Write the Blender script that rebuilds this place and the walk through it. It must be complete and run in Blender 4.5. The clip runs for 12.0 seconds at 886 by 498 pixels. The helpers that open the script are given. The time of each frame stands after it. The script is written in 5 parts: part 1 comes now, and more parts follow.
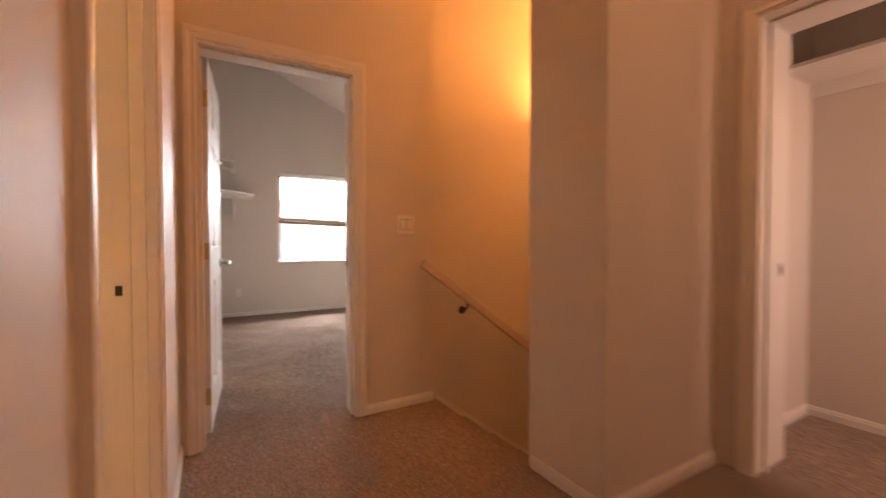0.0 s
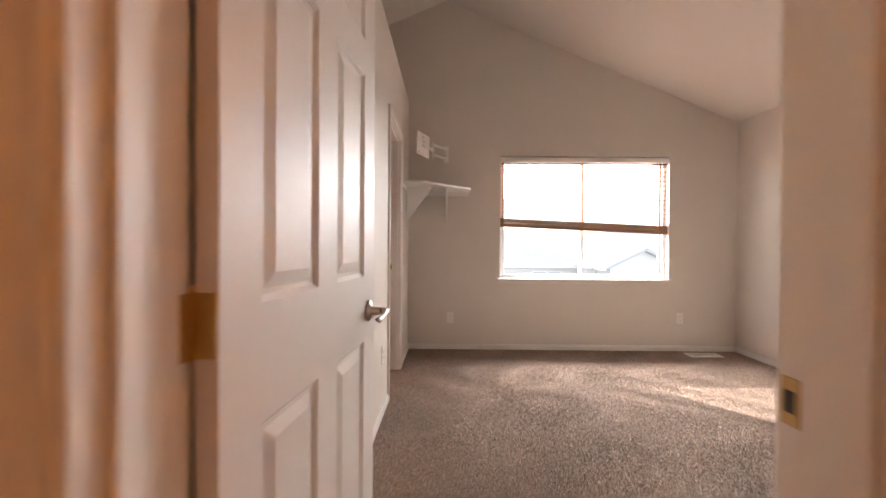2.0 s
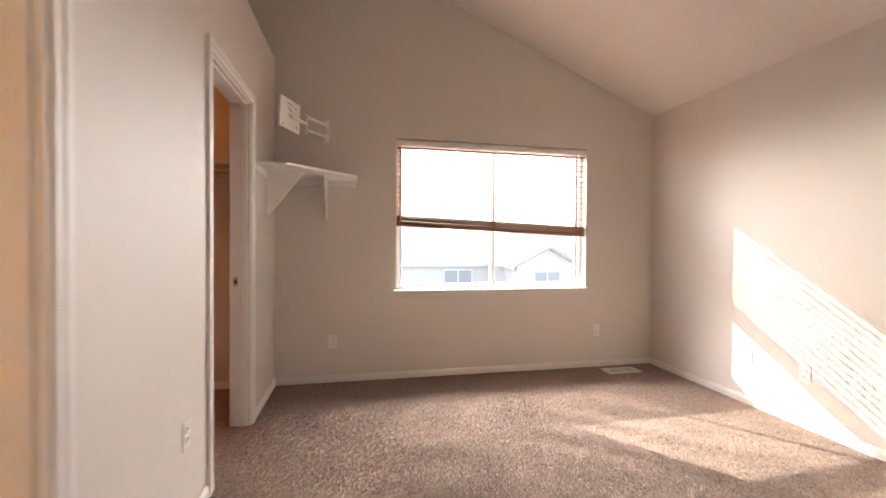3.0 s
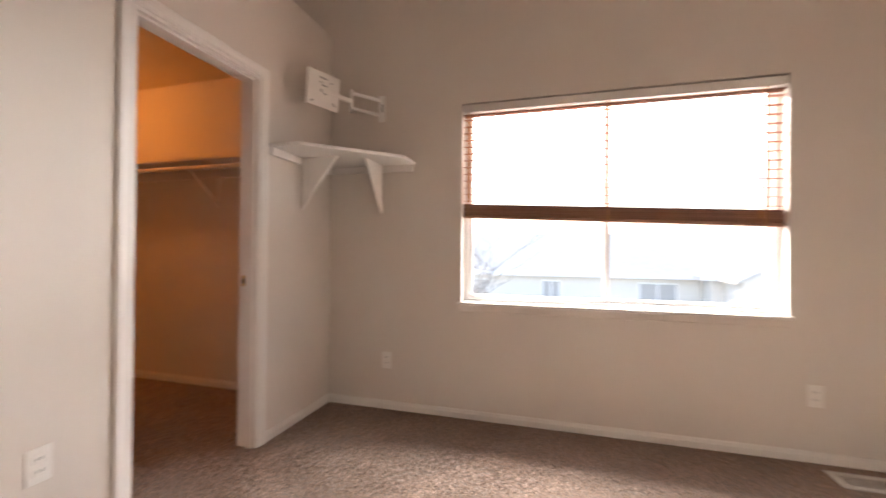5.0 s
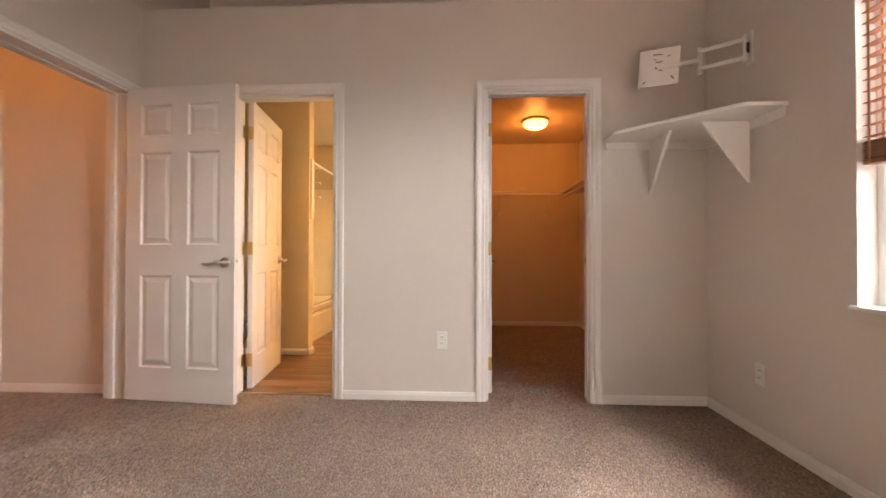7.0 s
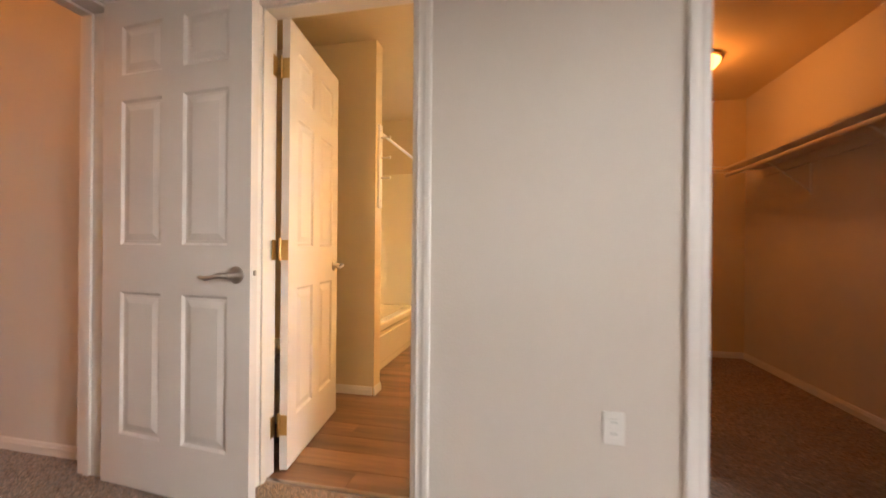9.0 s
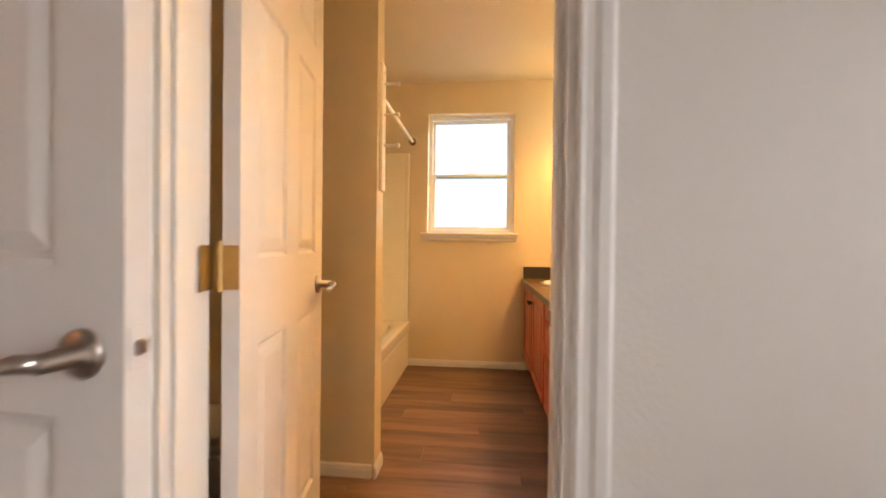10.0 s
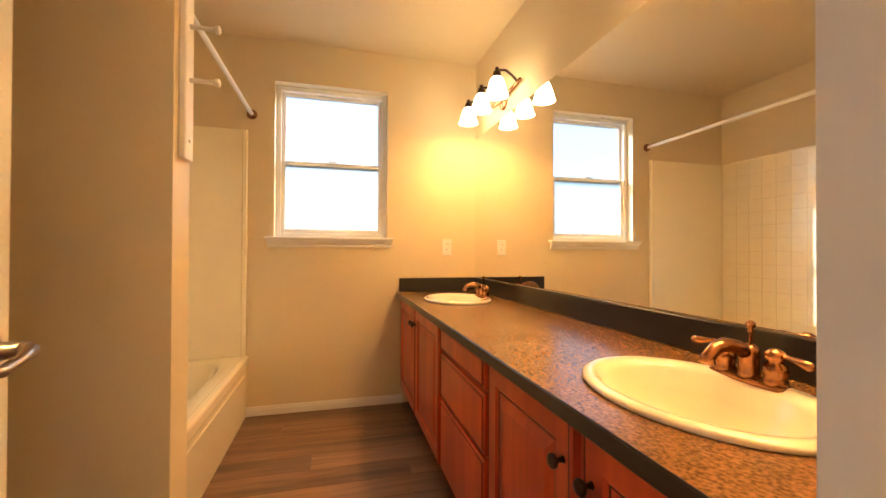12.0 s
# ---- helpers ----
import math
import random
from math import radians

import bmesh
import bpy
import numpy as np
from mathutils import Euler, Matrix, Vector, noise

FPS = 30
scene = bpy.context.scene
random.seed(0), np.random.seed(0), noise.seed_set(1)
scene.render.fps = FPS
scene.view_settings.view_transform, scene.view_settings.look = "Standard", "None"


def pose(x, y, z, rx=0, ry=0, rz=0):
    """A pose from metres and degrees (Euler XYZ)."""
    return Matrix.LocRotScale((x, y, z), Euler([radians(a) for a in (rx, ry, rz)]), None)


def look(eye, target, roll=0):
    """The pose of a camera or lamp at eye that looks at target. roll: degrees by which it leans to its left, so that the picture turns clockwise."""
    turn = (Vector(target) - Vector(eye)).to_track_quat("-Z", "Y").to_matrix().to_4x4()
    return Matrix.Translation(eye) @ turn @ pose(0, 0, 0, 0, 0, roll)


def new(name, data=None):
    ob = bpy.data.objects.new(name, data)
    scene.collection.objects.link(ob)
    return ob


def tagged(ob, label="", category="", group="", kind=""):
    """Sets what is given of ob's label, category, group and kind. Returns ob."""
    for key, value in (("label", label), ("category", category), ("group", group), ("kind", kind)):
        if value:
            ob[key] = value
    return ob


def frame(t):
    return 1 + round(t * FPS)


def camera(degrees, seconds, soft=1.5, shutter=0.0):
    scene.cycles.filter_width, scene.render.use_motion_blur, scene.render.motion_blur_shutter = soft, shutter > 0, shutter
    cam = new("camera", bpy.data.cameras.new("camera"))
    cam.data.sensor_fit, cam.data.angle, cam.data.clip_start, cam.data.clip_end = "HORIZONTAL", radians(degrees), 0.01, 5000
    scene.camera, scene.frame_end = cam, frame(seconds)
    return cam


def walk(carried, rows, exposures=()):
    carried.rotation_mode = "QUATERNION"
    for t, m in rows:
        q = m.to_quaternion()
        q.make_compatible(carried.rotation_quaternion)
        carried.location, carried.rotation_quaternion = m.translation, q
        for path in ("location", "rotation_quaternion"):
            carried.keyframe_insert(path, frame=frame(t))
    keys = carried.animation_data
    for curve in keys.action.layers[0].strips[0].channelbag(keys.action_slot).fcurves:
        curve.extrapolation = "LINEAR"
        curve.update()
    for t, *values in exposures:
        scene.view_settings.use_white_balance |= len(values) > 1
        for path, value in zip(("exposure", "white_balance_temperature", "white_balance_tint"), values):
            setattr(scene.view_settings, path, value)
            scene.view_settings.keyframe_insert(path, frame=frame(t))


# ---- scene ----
cam = camera(95.55, 12.0, shutter=0.4)
ROWS = [
    (0.0, 0.116, 0.747, 1.053, -30.11, -1.18, 0.05),
    (0.5, 0.333, 1.182, 1.053, -13.91, -0.95, 0.19),
    (1.0, 0.432, 1.677, 1.067, -1.35, -1.14, -0.42),
    (1.5, 0.450, 2.170, 1.111, 1.65, -1.19, -0.08),
    (2.0, 0.422, 2.708, 1.108, 0.67, -0.53, -0.38),
    (2.5, 0.510, 3.130, 1.173, -10.35, -0.95, -0.55),
    (4.5, 1.314, 4.388, 1.098, -12.44, 0.16, -0.26),
    (4.8, 1.449, 4.404, 1.087, 3.97, 0.57, -0.46),
    (5.0, 1.591, 4.430, 1.088, 16.07, 0.34, -0.52),
    (5.5, 2.020, 4.528, 1.064, 42.19, 0.49, -0.22),
    (6.0, 2.381, 4.703, 1.028, 62.62, 0.69, -0.20),
    (6.5, 2.569, 5.050, 0.994, 78.64, 0.50, -0.00),
    (7.0, 2.638, 5.445, 0.962, 92.79, 0.65, -0.10),
    (7.5, 2.519, 5.703, 0.952, 101.65, 0.33, -0.46),
    (7.7, 2.437, 5.706, 0.935, 102.82, 0.49, -0.52),
    (9.5, 1.045, 4.683, 1.037, 100.93, -0.90, -0.45),
    (10.0, 0.640, 4.457, 1.048, 95.60, -0.60, -0.65),
    (10.5, 0.288, 4.315, 1.060, 87.13, -0.05, -0.85),
    (11.0, 0.106, 4.342, 1.058, 80.78, 0.28, -0.59),
    (11.5, 0.049, 4.358, 1.052, 77.54, 0.48, -0.37),
    (12.0, 0.009, 4.375, 1.054, 75.14, 0.46, -0.25),
]
walk(cam, [(t, pose(x, y, z, 90 + pitch, roll, yaw)) for t, x, y, z, yaw, pitch, roll in ROWS], [
    (0.0, 2.5, 6500, 12), (1.5, 2.3, 6600, 13), (2.5, 2.35, 6900, 15), (5.5, 2.3, 6900, 15), (7.5, 2.2, 6950, 14), (9.5, 2.02, 6750, 11), (10.5, 1.88, 6450, 12), (12.0, 1.90, 6650, 12)])

# bathroom: exterior wall face, mirror wall face, ceiling, tub-end wall, window opening
BX, BM, BCEIL = -2.803, 5.37, 2.44
PX, PY = -1.116, 3.985
BWIN = (3.982, 4.718, 1.15, 2.17)

# ---- world, sun, added daylight lamps ----
world = bpy.data.worlds.new("world")
scene.world = world
world.use_nodes = True
_wn = world.node_tree.nodes
_sky = _wn.new("ShaderNodeTexSky")
_sky.sky_type, _sky.sun_disc = "NISHITA", False
SUN_WAY = Vector((0.70, -0.88, -0.605)).normalized()
_sky.sun_elevation = math.asin(-SUN_WAY.z)
_sky.sun_rotation = math.atan2(-SUN_WAY.x, -SUN_WAY.y)
world.node_tree.links.new(_sky.outputs[0], _wn["Background"].inputs[0])
_wn["Background"].inputs[1].default_value = 0.15


def lamp(name, kind, m, energy, color, size=0.1, size_y=None):
    data = bpy.data.lights.new(name, kind)
    data.energy, data.color = energy, color
    if kind == "SUN":
        data.angle = radians(size)
    elif kind == "AREA":
        data.size = size
        if size_y:
            data.shape, data.size_y = "RECTANGLE", size_y
    else:
        data.shadow_soft_size = size
    ob = new(name, data)
    ob.matrix_world = m
    return ob


N_FACE = 7.0
WARM = (1.0, 0.38, 0.09)
YELLOW = (1.0, 0.50, 0.115)
lamp("sun", "SUN", look((0, 0, 0), SUN_WAY), 2.0, (1.0, 0.965, 0.92), 0.5)
# Large area lamp added beyond the bedroom window to stand in for skylight.
lamp("bedroom_sky_fill", "AREA", look((1.87, 8.8, 2.75), (1.87, 5.0, 1.30)), 150.0, (0.96, 0.98, 1.0), 3.4, 1.9)
# Warm area lamp added in an unseen opening to brighten the side room.
lamp("side_room_fill_light", "AREA", look((2.9, -0.25, 1.45), (2.3, 2.0, 0.8)), 3.2, (1.0, 0.60, 0.42), 0.30, 0.78)
# Area lamp added outside, over the frosted window, as extra sky light.
lamp("bathroom_sky_fill", "AREA", look((BX - 0.5, 4.35, 2.8), (-1.2, 4.35, 0.3)), 3.2, (0.85, 0.93, 1.0), 0.7, 0.7)

# ---- materials ----


def material(name, color, rough=0.5, metal=0.0, vary=0.06, scale=6.0, grain=0.0, grain_scale=300.0, bump=0.0, bump_scale=200.0, coat=0.0, random_tint=0.0):
    m = bpy.data.materials.new(name)
    m.use_nodes = True
    n, l = m.node_tree.nodes, m.node_tree.links
    b = n["Principled BSDF"]
    b.inputs["Roughness"].default_value, b.inputs["Metallic"].default_value = rough, metal
    b.inputs["Coat Weight"].default_value = coat
    tc = n.new("ShaderNodeTexCoord")
    big = n.new("ShaderNodeTexNoise")
    big.inputs["Scale"].default_value, big.inputs["Detail"].default_value = scale, 4.0
    fine = n.new("ShaderNodeTexNoise")
    fine.inputs["Scale"].default_value, fine.inputs["Detail"].default_value = grain_scale, 2.0
    for t in (big, fine):
        l.new(tc.outputs["Object"], t.inputs["Vector"])
    mix = n.new("ShaderNodeMix")
    mix.data_type = "RGBA"
    mix.inputs["A"].default_value = (*[c * (1 - vary) for c in color], 1)
    mix.inputs["B"].default_value = (*[min(1, c * (1 + vary)) for c in color], 1)
    l.new(big.outputs["Fac"], mix.inputs["Factor"])
    mix2 = n.new("ShaderNodeMix")
    mix2.data_type, mix2.blend_type = "RGBA", "MULTIPLY"
    mix2.inputs["Factor"].default_value = grain
    ramp = n.new("ShaderNodeValToRGB")
    ramp.color_ramp.elements[0].position, ramp.color_ramp.elements[1].position = 0.3, 0.7
    ramp.color_ramp.elements[0].color = (0.35, 0.35, 0.35, 1)
    l.new(fine.outputs["Fac"], ramp.inputs["Fac"])
    l.new(mix.outputs["Result"], mix2.inputs["A"])
    l.new(ramp.outputs["Color"], mix2.inputs["B"])
    out = mix2.outputs["Result"]
    if random_tint:
        info = n.new("ShaderNodeObjectInfo")
        hsv = n.new("ShaderNodeHueSaturation")
        mr = n.new("ShaderNodeMapRange")
        mr.inputs["To Min"].default_value, mr.inputs["To Max"].default_value = 1 - random_tint, 1 + random_tint
        l.new(info.outputs["Random"], mr.inputs["Value"])
        l.new(mr.outputs["Result"], hsv.inputs["Value"])
        l.new(out, hsv.inputs["Color"])
        out = hsv.outputs["Color"]
    l.new(out, b.inputs["Base Color"])
    if bump:
        bt = n.new("ShaderNodeTexNoise")
        bt.inputs["Scale"].default_value, bt.inputs["Detail"].default_value = bump_scale, 3.0
        l.new(tc.outputs["Object"], bt.inputs["Vector"])
        bn = n.new("ShaderNodeBump")
        bn.inputs["Strength"].default_value, bn.inputs["Distance"].default_value = bump, 0.004
        l.new(bt.outputs["Fac"], bn.inputs["Height"])
        l.new(bn.outputs["Normal"], b.inputs["Normal"])
    return m


def glowing(name, color, strength):
    m = bpy.data.materials.new(name)
    m.use_nodes = True
    b = m.node_tree.nodes["Principled BSDF"]
    b.inputs["Base Color"].default_value = (0.9, 0.85, 0.75, 1)
    b.inputs["Emission Color"].default_value, b.inputs["Emission Strength"].default_value = (*color, 1), strength
    b.inputs["Roughness"].default_value = 0.35
    return m


def wood_material(name, dark, light, axis, rough=0.35, coat=0.0, stretch=14.0, tint=0.12):
    m = bpy.data.materials.new(name)
    m.use_nodes = True
    n, l = m.node_tree.nodes, m.node_tree.links
    b = n["Principled BSDF"]
    b.inputs["Coat Weight"].default_value = coat
    tc, mp = n.new("ShaderNodeTexCoord"), n.new("ShaderNodeMapping")
    s = [stretch] * 3
    s[axis] = stretch / 12
    mp.inputs["Scale"].default_value = s
    info = n.new("ShaderNodeObjectInfo")
    l.new(tc.outputs["Object"], mp.inputs["Vector"])
    add = n.new("ShaderNodeVectorMath")
    l.new(mp.outputs["Vector"], add.inputs[0])
    sc = n.new("ShaderNodeVectorMath")
    sc.operation = "SCALE"
    sc.inputs[0].default_value = (37.0, 17.0, 23.0)
    l.new(info.outputs["Random"], sc.inputs["Scale"])
    l.new(sc.outputs["Vector"], add.inputs[1])
    t1, t2 = n.new("ShaderNodeTexNoise"), n.new("ShaderNodeTexNoise")
    t1.inputs["Scale"].default_value, t1.inputs["Detail"].default_value, t1.inputs["Distortion"].default_value = 1.0, 6.0, 0.6
    t2.inputs["Scale"].default_value, t2.inputs["Detail"].default_value = 6.0, 3.0
    l.new(add.outputs["Vector"], t1.inputs["Vector"])
    l.new(add.outputs["Vector"], t2.inputs["Vector"])
    mm = n.new("ShaderNodeMath")
    mm.operation = "MULTIPLY_ADD"
    mm.inputs[1].default_value = 0.35
    l.new(t2.outputs["Fac"], mm.inputs[0])
    l.new(t1.outputs["Fac"], mm.inputs[2])
    ramp = n.new("ShaderNodeValToRGB")
    ramp.color_ramp.elements[0].position, ramp.color_ramp.elements[1].position = 0.45, 0.85
    ramp.color_ramp.elements[0].color, ramp.color_ramp.elements[1].color = (*dark, 1), (*light, 1)
    l.new(mm.outputs["Value"], ramp.inputs["Fac"])
    hsv, mr = n.new("ShaderNodeHueSaturation"), n.new("ShaderNodeMapRange")
    mr.inputs["To Min"].default_value, mr.inputs["To Max"].default_value = 1 - tint, 1 + tint
    l.new(info.outputs["Random"], mr.inputs["Value"])
    l.new(mr.outputs["Result"], hsv.inputs["Value"])
    l.new(ramp.outputs["Color"], hsv.inputs["Color"])
    l.new(hsv.outputs["Color"], b.inputs["Base Color"])
    b.inputs["Roughness"].default_value = rough
    bn = n.new("ShaderNodeBump")
    bn.inputs["Strength"].default_value, bn.inputs["Distance"].default_value = 0.15, 0.002
    l.new(mm.outputs["Value"], bn.inputs["Height"])
    l.new(bn.outputs["Normal"], b.inputs["Normal"])
    return m


def glass_material(name, rough, tint=(1, 1, 1)):
    m = bpy.data.materials.new(name)
    m.use_nodes = True
    b = m.node_tree.nodes["Principled BSDF"]
    b.inputs["Base Color"].default_value = (*tint, 1)
    b.inputs["Transmission Weight"].default_value, b.inputs["Roughness"].default_value, b.inputs["IOR"].default_value = 1.0, rough, 1.05
    return m


def counter_material():
    m = material("speckled_laminate", (0.30, 0.165, 0.075), 0.25, vary=0.30, scale=60.0, grain=0.95, grain_scale=150.0)
    ramp = [x for x in m.node_tree.nodes if x.type == "VALTORGB"][0]
    ramp.color_ramp.elements[0].color = (0.28, 0.26, 0.24, 1)
    ramp.color_ramp.elements[1].color = (1.0, 0.82, 0.60, 1)
    return m


def pile_material():
    m = material("carpet_tufts", (0.40, 0.288, 0.222), 0.95, vary=0.22, scale=4.0)
    n, l = m.node_tree.nodes, m.node_tree.links
    b = n["Principled BSDF"]
    b.inputs["Specular IOR Level"].default_value = 0.1
    geo, mr, hsv = n.new("ShaderNodeNewGeometry"), n.new("ShaderNodeMapRange"), n.new("ShaderNodeHueSaturation")
    mr.inputs["To Min"].default_value, mr.inputs["To Max"].default_value = 0.45, 1.50
    l.new(geo.outputs["Random Per Island"], mr.inputs["Value"])
    l.new(mr.outputs["Result"], hsv.inputs["Value"])
    src = b.inputs["Base Color"].links[0].from_socket
    l.new(src, hsv.inputs["Color"])
    l.new(hsv.outputs["Color"], b.inputs["Base Color"])
    return m


def carpet_material():
    m = material("carpet_pile", (0.26, 0.20, 0.163), 0.95, vary=0.22, scale=5.0, grain=0.3, grain_scale=95.0, bump=0.5, bump_scale=160.0)
    for x in m.node_tree.nodes:
        if x.type == "BUMP":
            x.inputs["Distance"].default_value = 0.012
    b = m.node_tree.nodes["Principled BSDF"]
    b.inputs["Specular IOR Level"].default_value = 0.1
    b.inputs["Sheen Weight"].default_value = 0.3
    return m


WALL = material("wall_paint", (0.675, 0.612, 0.548), 0.62, vary=0.025, scale=1.2, bump=0.2, bump_scale=95.0)
BATHWALL = material("bathroom_paint", (0.70, 0.575, 0.375), 0.5, vary=0.03, scale=1.5, bump=0.12, bump_scale=140.0)
CEIL = material("ceiling_paint", (0.66, 0.60, 0.54), 0.85, vary=0.02, scale=1.5, bump=0.3, bump_scale=90.0)
TRIM = material("white_trim_paint", (0.77, 0.73, 0.685), 0.5, vary=0.02, scale=3.0)
DOORP = material("white_door_paint", (0.72, 0.665, 0.62), 0.5, vary=0.02, scale=2.0, bump=0.04, bump_scale=60.0)
CARPET = carpet_material()
PILE = pile_material()
VINYL = wood_material("vinyl_plank", (0.105, 0.056, 0.032), (0.29, 0.163, 0.092), 1, rough=0.36, stretch=10.0, tint=0.22)
CHERRY = wood_material("cherry_cabinet", (0.40, 0.040, 0.014), (0.65, 0.092, 0.029), 2, rough=0.3, coat=0.3, stretch=7.0, tint=0.05)
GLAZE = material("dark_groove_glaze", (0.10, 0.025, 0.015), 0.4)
OAK = wood_material("oak_cabinet", (0.34, 0.13, 0.05), (0.50, 0.21, 0.09), 0, rough=0.35, stretch=8.0, tint=0.05)
TANTOP = material("tan_laminate", (0.66, 0.47, 0.27), 0.35, vary=0.06, scale=30.0, grain=0.2, grain_scale=180.0)
BLINDWOOD = wood_material("blind_slat_wood", (0.30, 0.15, 0.105), (0.44, 0.24, 0.175), 0, rough=0.8, stretch=10.0, tint=0.15)
BLINDWOOD.node_tree.nodes["Principled BSDF"].inputs["Specular IOR Level"].default_value = 0.08
TAPE = material("blind_tape", (0.45, 0.22, 0.09), 0.8)
BRASS = material("brass", (0.58, 0.40, 0.17), 0.36, 1.0, vary=0.1, scale=60.0)
NICKEL = material("satin_nickel", (0.50, 0.44, 0.39), 0.28, 1.0, vary=0.08, scale=40.0)
BRONZE = material("rubbed_bronze", (0.34, 0.17, 0.09), 0.25, 1.0, vary=0.3, scale=30.0)
DARKBRONZE = material("dark_bronze", (0.07, 0.04, 0.03), 0.35, 0.8, vary=0.2, scale=40.0)
COUNTER = counter_material()
SPLASH = material("dark_splash_laminate", (0.022, 0.018, 0.016), 0.3, vary=0.3, scale=80.0, grain=0.5, grain_scale=200.0)
PORCELAIN = material("cream_porcelain", (0.86, 0.80, 0.66), 0.1, vary=0.01, coat=0.5)
ACRYLIC = material("tub_acrylic", (0.86, 0.775, 0.58), 0.16, vary=0.02, coat=0.3)
PLASTIC = material("white_plastic", (0.80, 0.77, 0.72), 0.35, vary=0.01)
DARK = material("dark_slot", (0.02, 0.02, 0.02), 0.6)
WHITEMETAL = material("white_enamel", (0.80, 0.78, 0.74), 0.35, vary=0.03)
VINYLFRAME = material("white_vinyl_frame", (0.84, 0.83, 0.81), 0.35, vary=0.01)
OAKRAIL = wood_material("painted_rail", (0.62, 0.50, 0.40), (0.72, 0.60, 0.50), 0, rough=0.4, stretch=8.0)
SHADE = glowing("lit_glass_shade", (1.0, 0.80, 0.48), 5.0)
DOME = glowing("lit_dome", (1.0, 0.42, 0.10), 1.6)
GLASS = glass_material("clear_glass", 0.0)
FROST = glass_material("frosted_glass", 0.9, (0.43, 0.47, 0.51))
MIRROR = material("mirror_silver", (0.93, 0.93, 0.92), 0.01, 1.0, vary=0.0)
# House colours are raised and warmed, putting outdoor glare and haze into them.
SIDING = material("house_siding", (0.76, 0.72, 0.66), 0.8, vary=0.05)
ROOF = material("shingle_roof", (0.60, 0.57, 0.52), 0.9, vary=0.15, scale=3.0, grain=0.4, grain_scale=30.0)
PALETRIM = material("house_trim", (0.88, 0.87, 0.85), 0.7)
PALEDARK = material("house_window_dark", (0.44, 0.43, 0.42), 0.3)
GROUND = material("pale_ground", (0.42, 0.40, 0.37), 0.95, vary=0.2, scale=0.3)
BARK = material("bark", (0.29, 0.28, 0.27), 0.9, vary=0.3, scale=20.0)
FENCE = material("fence_wood", (0.38, 0.36, 0.34), 0.85, vary=0.15, scale=4.0)

# ---- mesh helpers ----


def part(name, bm, mat, parent=None, label="", smooth=False):
    bmesh.ops.recalc_face_normals(bm, faces=bm.faces)
    me = bpy.data.meshes.new(name)
    bm.to_mesh(me)
    bm.free()
    me.materials.append(mat)
    if smooth:
        me.polygons.foreach_set("use_smooth", [True] * len(me.polygons))
    ob = new(name, me)
    if parent is not None:
        ob.parent = parent
    if label:
        tagged(ob, label)
    return ob


def add_box(bm, x0, x1, y0, y1, z0, z1, r=0.0, seg=1):
    vs = [bm.verts.new((x, y, z)) for x in (x0, x1) for y in (y0, y1) for z in (z0, z1)]
    fs = [bm.faces.new([vs[i] for i in q]) for q in ((0, 1, 3, 2), (4, 6, 7, 5), (0, 4, 5, 1), (2, 3, 7, 6), (0, 2, 6, 4), (1, 5, 7, 3))]
    if r:
        es = list({e for f in fs for e in f.edges})
        bmesh.ops.bevel(bm, geom=es, offset=r, segments=seg, affect="EDGES", profile=0.5)
    return vs


def box(name, b, mat, parent=None, label="", r=0.0, seg=1):
    bm = bmesh.new()
    add_box(bm, *b, r=r, seg=seg)
    return part(name, bm, mat, parent, label)


def lathe(bm, profile, m=None, n=24, squash=1.0):
    """Turns (radius, height) pairs about z."""
    rings = []
    for rad, h in profile:
        ring = []
        for k in range(n):
            a = 2 * math.pi * k / n
            v = Vector((rad * math.cos(a), rad * math.sin(a) * squash, h))
            ring.append(bm.verts.new(m @ v if m else v))
        rings.append(ring)
    for a, b in zip(rings, rings[1:]):
        for k in range(n):
            bm.faces.new((a[k], a[(k + 1) % n], b[(k + 1) % n], b[k]))
    for ring in (rings[0], rings[-1]):
        bm.faces.new(ring)
    return bm


def tube(bm, points, radius, n=10):
    """A round bar along points; radius may be a list."""
    pts = [Vector(p) for p in points]
    rads = radius if isinstance(radius, (list, tuple)) else [radius] * len(pts)
    rings = []
    side = None
    for i, p in enumerate(pts):
        d = (pts[min(i + 1, len(pts) - 1)] - pts[max(i - 1, 0)]).normalized()
        if side is None:
            side = d.orthogonal().normalized()
        side = (side - d * side.dot(d)).normalized()
        up = d.cross(side)
        rings.append([bm.verts.new(p + rads[i] * (math.cos(2 * math.pi * k / n) * side + math.sin(2 * math.pi * k / n) * up)) for k in range(n)])
    for a, b in zip(rings, rings[1:]):
        for k in range(n):
            bm.faces.new((a[k], a[(k + 1) % n], b[(k + 1) % n], b[k]))
    bm.faces.new(rings[0])
    bm.faces.new(rings[-1])


def sweep(bm, profile, path, out, closed=False):
    """Sweeps (across, proud) along a path in a plane whose outward normal is out; corners are mitred."""
    out = Vector(out)
    pts = [Vector(p) for p in path]
    rings = []
    for i, p in enumerate(pts):
        d0 = (p - pts[i - 1]).normalized() if i else (pts[1] - p).normalized()
        d1 = (pts[i + 1] - p).normalized() if i < len(pts) - 1 else d0
        s0, s1 = out.cross(d0), out.cross(d1)
        s = (s0 + s1)
        s = s / max(1e-6, s.length_squared) * 2
        rings.append([bm.verts.new(p + s * u + out * v) for u, v in profile])
    k = len(profile)
    for a, b in zip(rings, rings[1:]):
        for j in range(k):
            bm.faces.new((a[j], a[(j + 1) % k], b[(j + 1) % k], b[j]))
    bm.faces.new(rings[0])
    bm.faces.new(rings[-1])


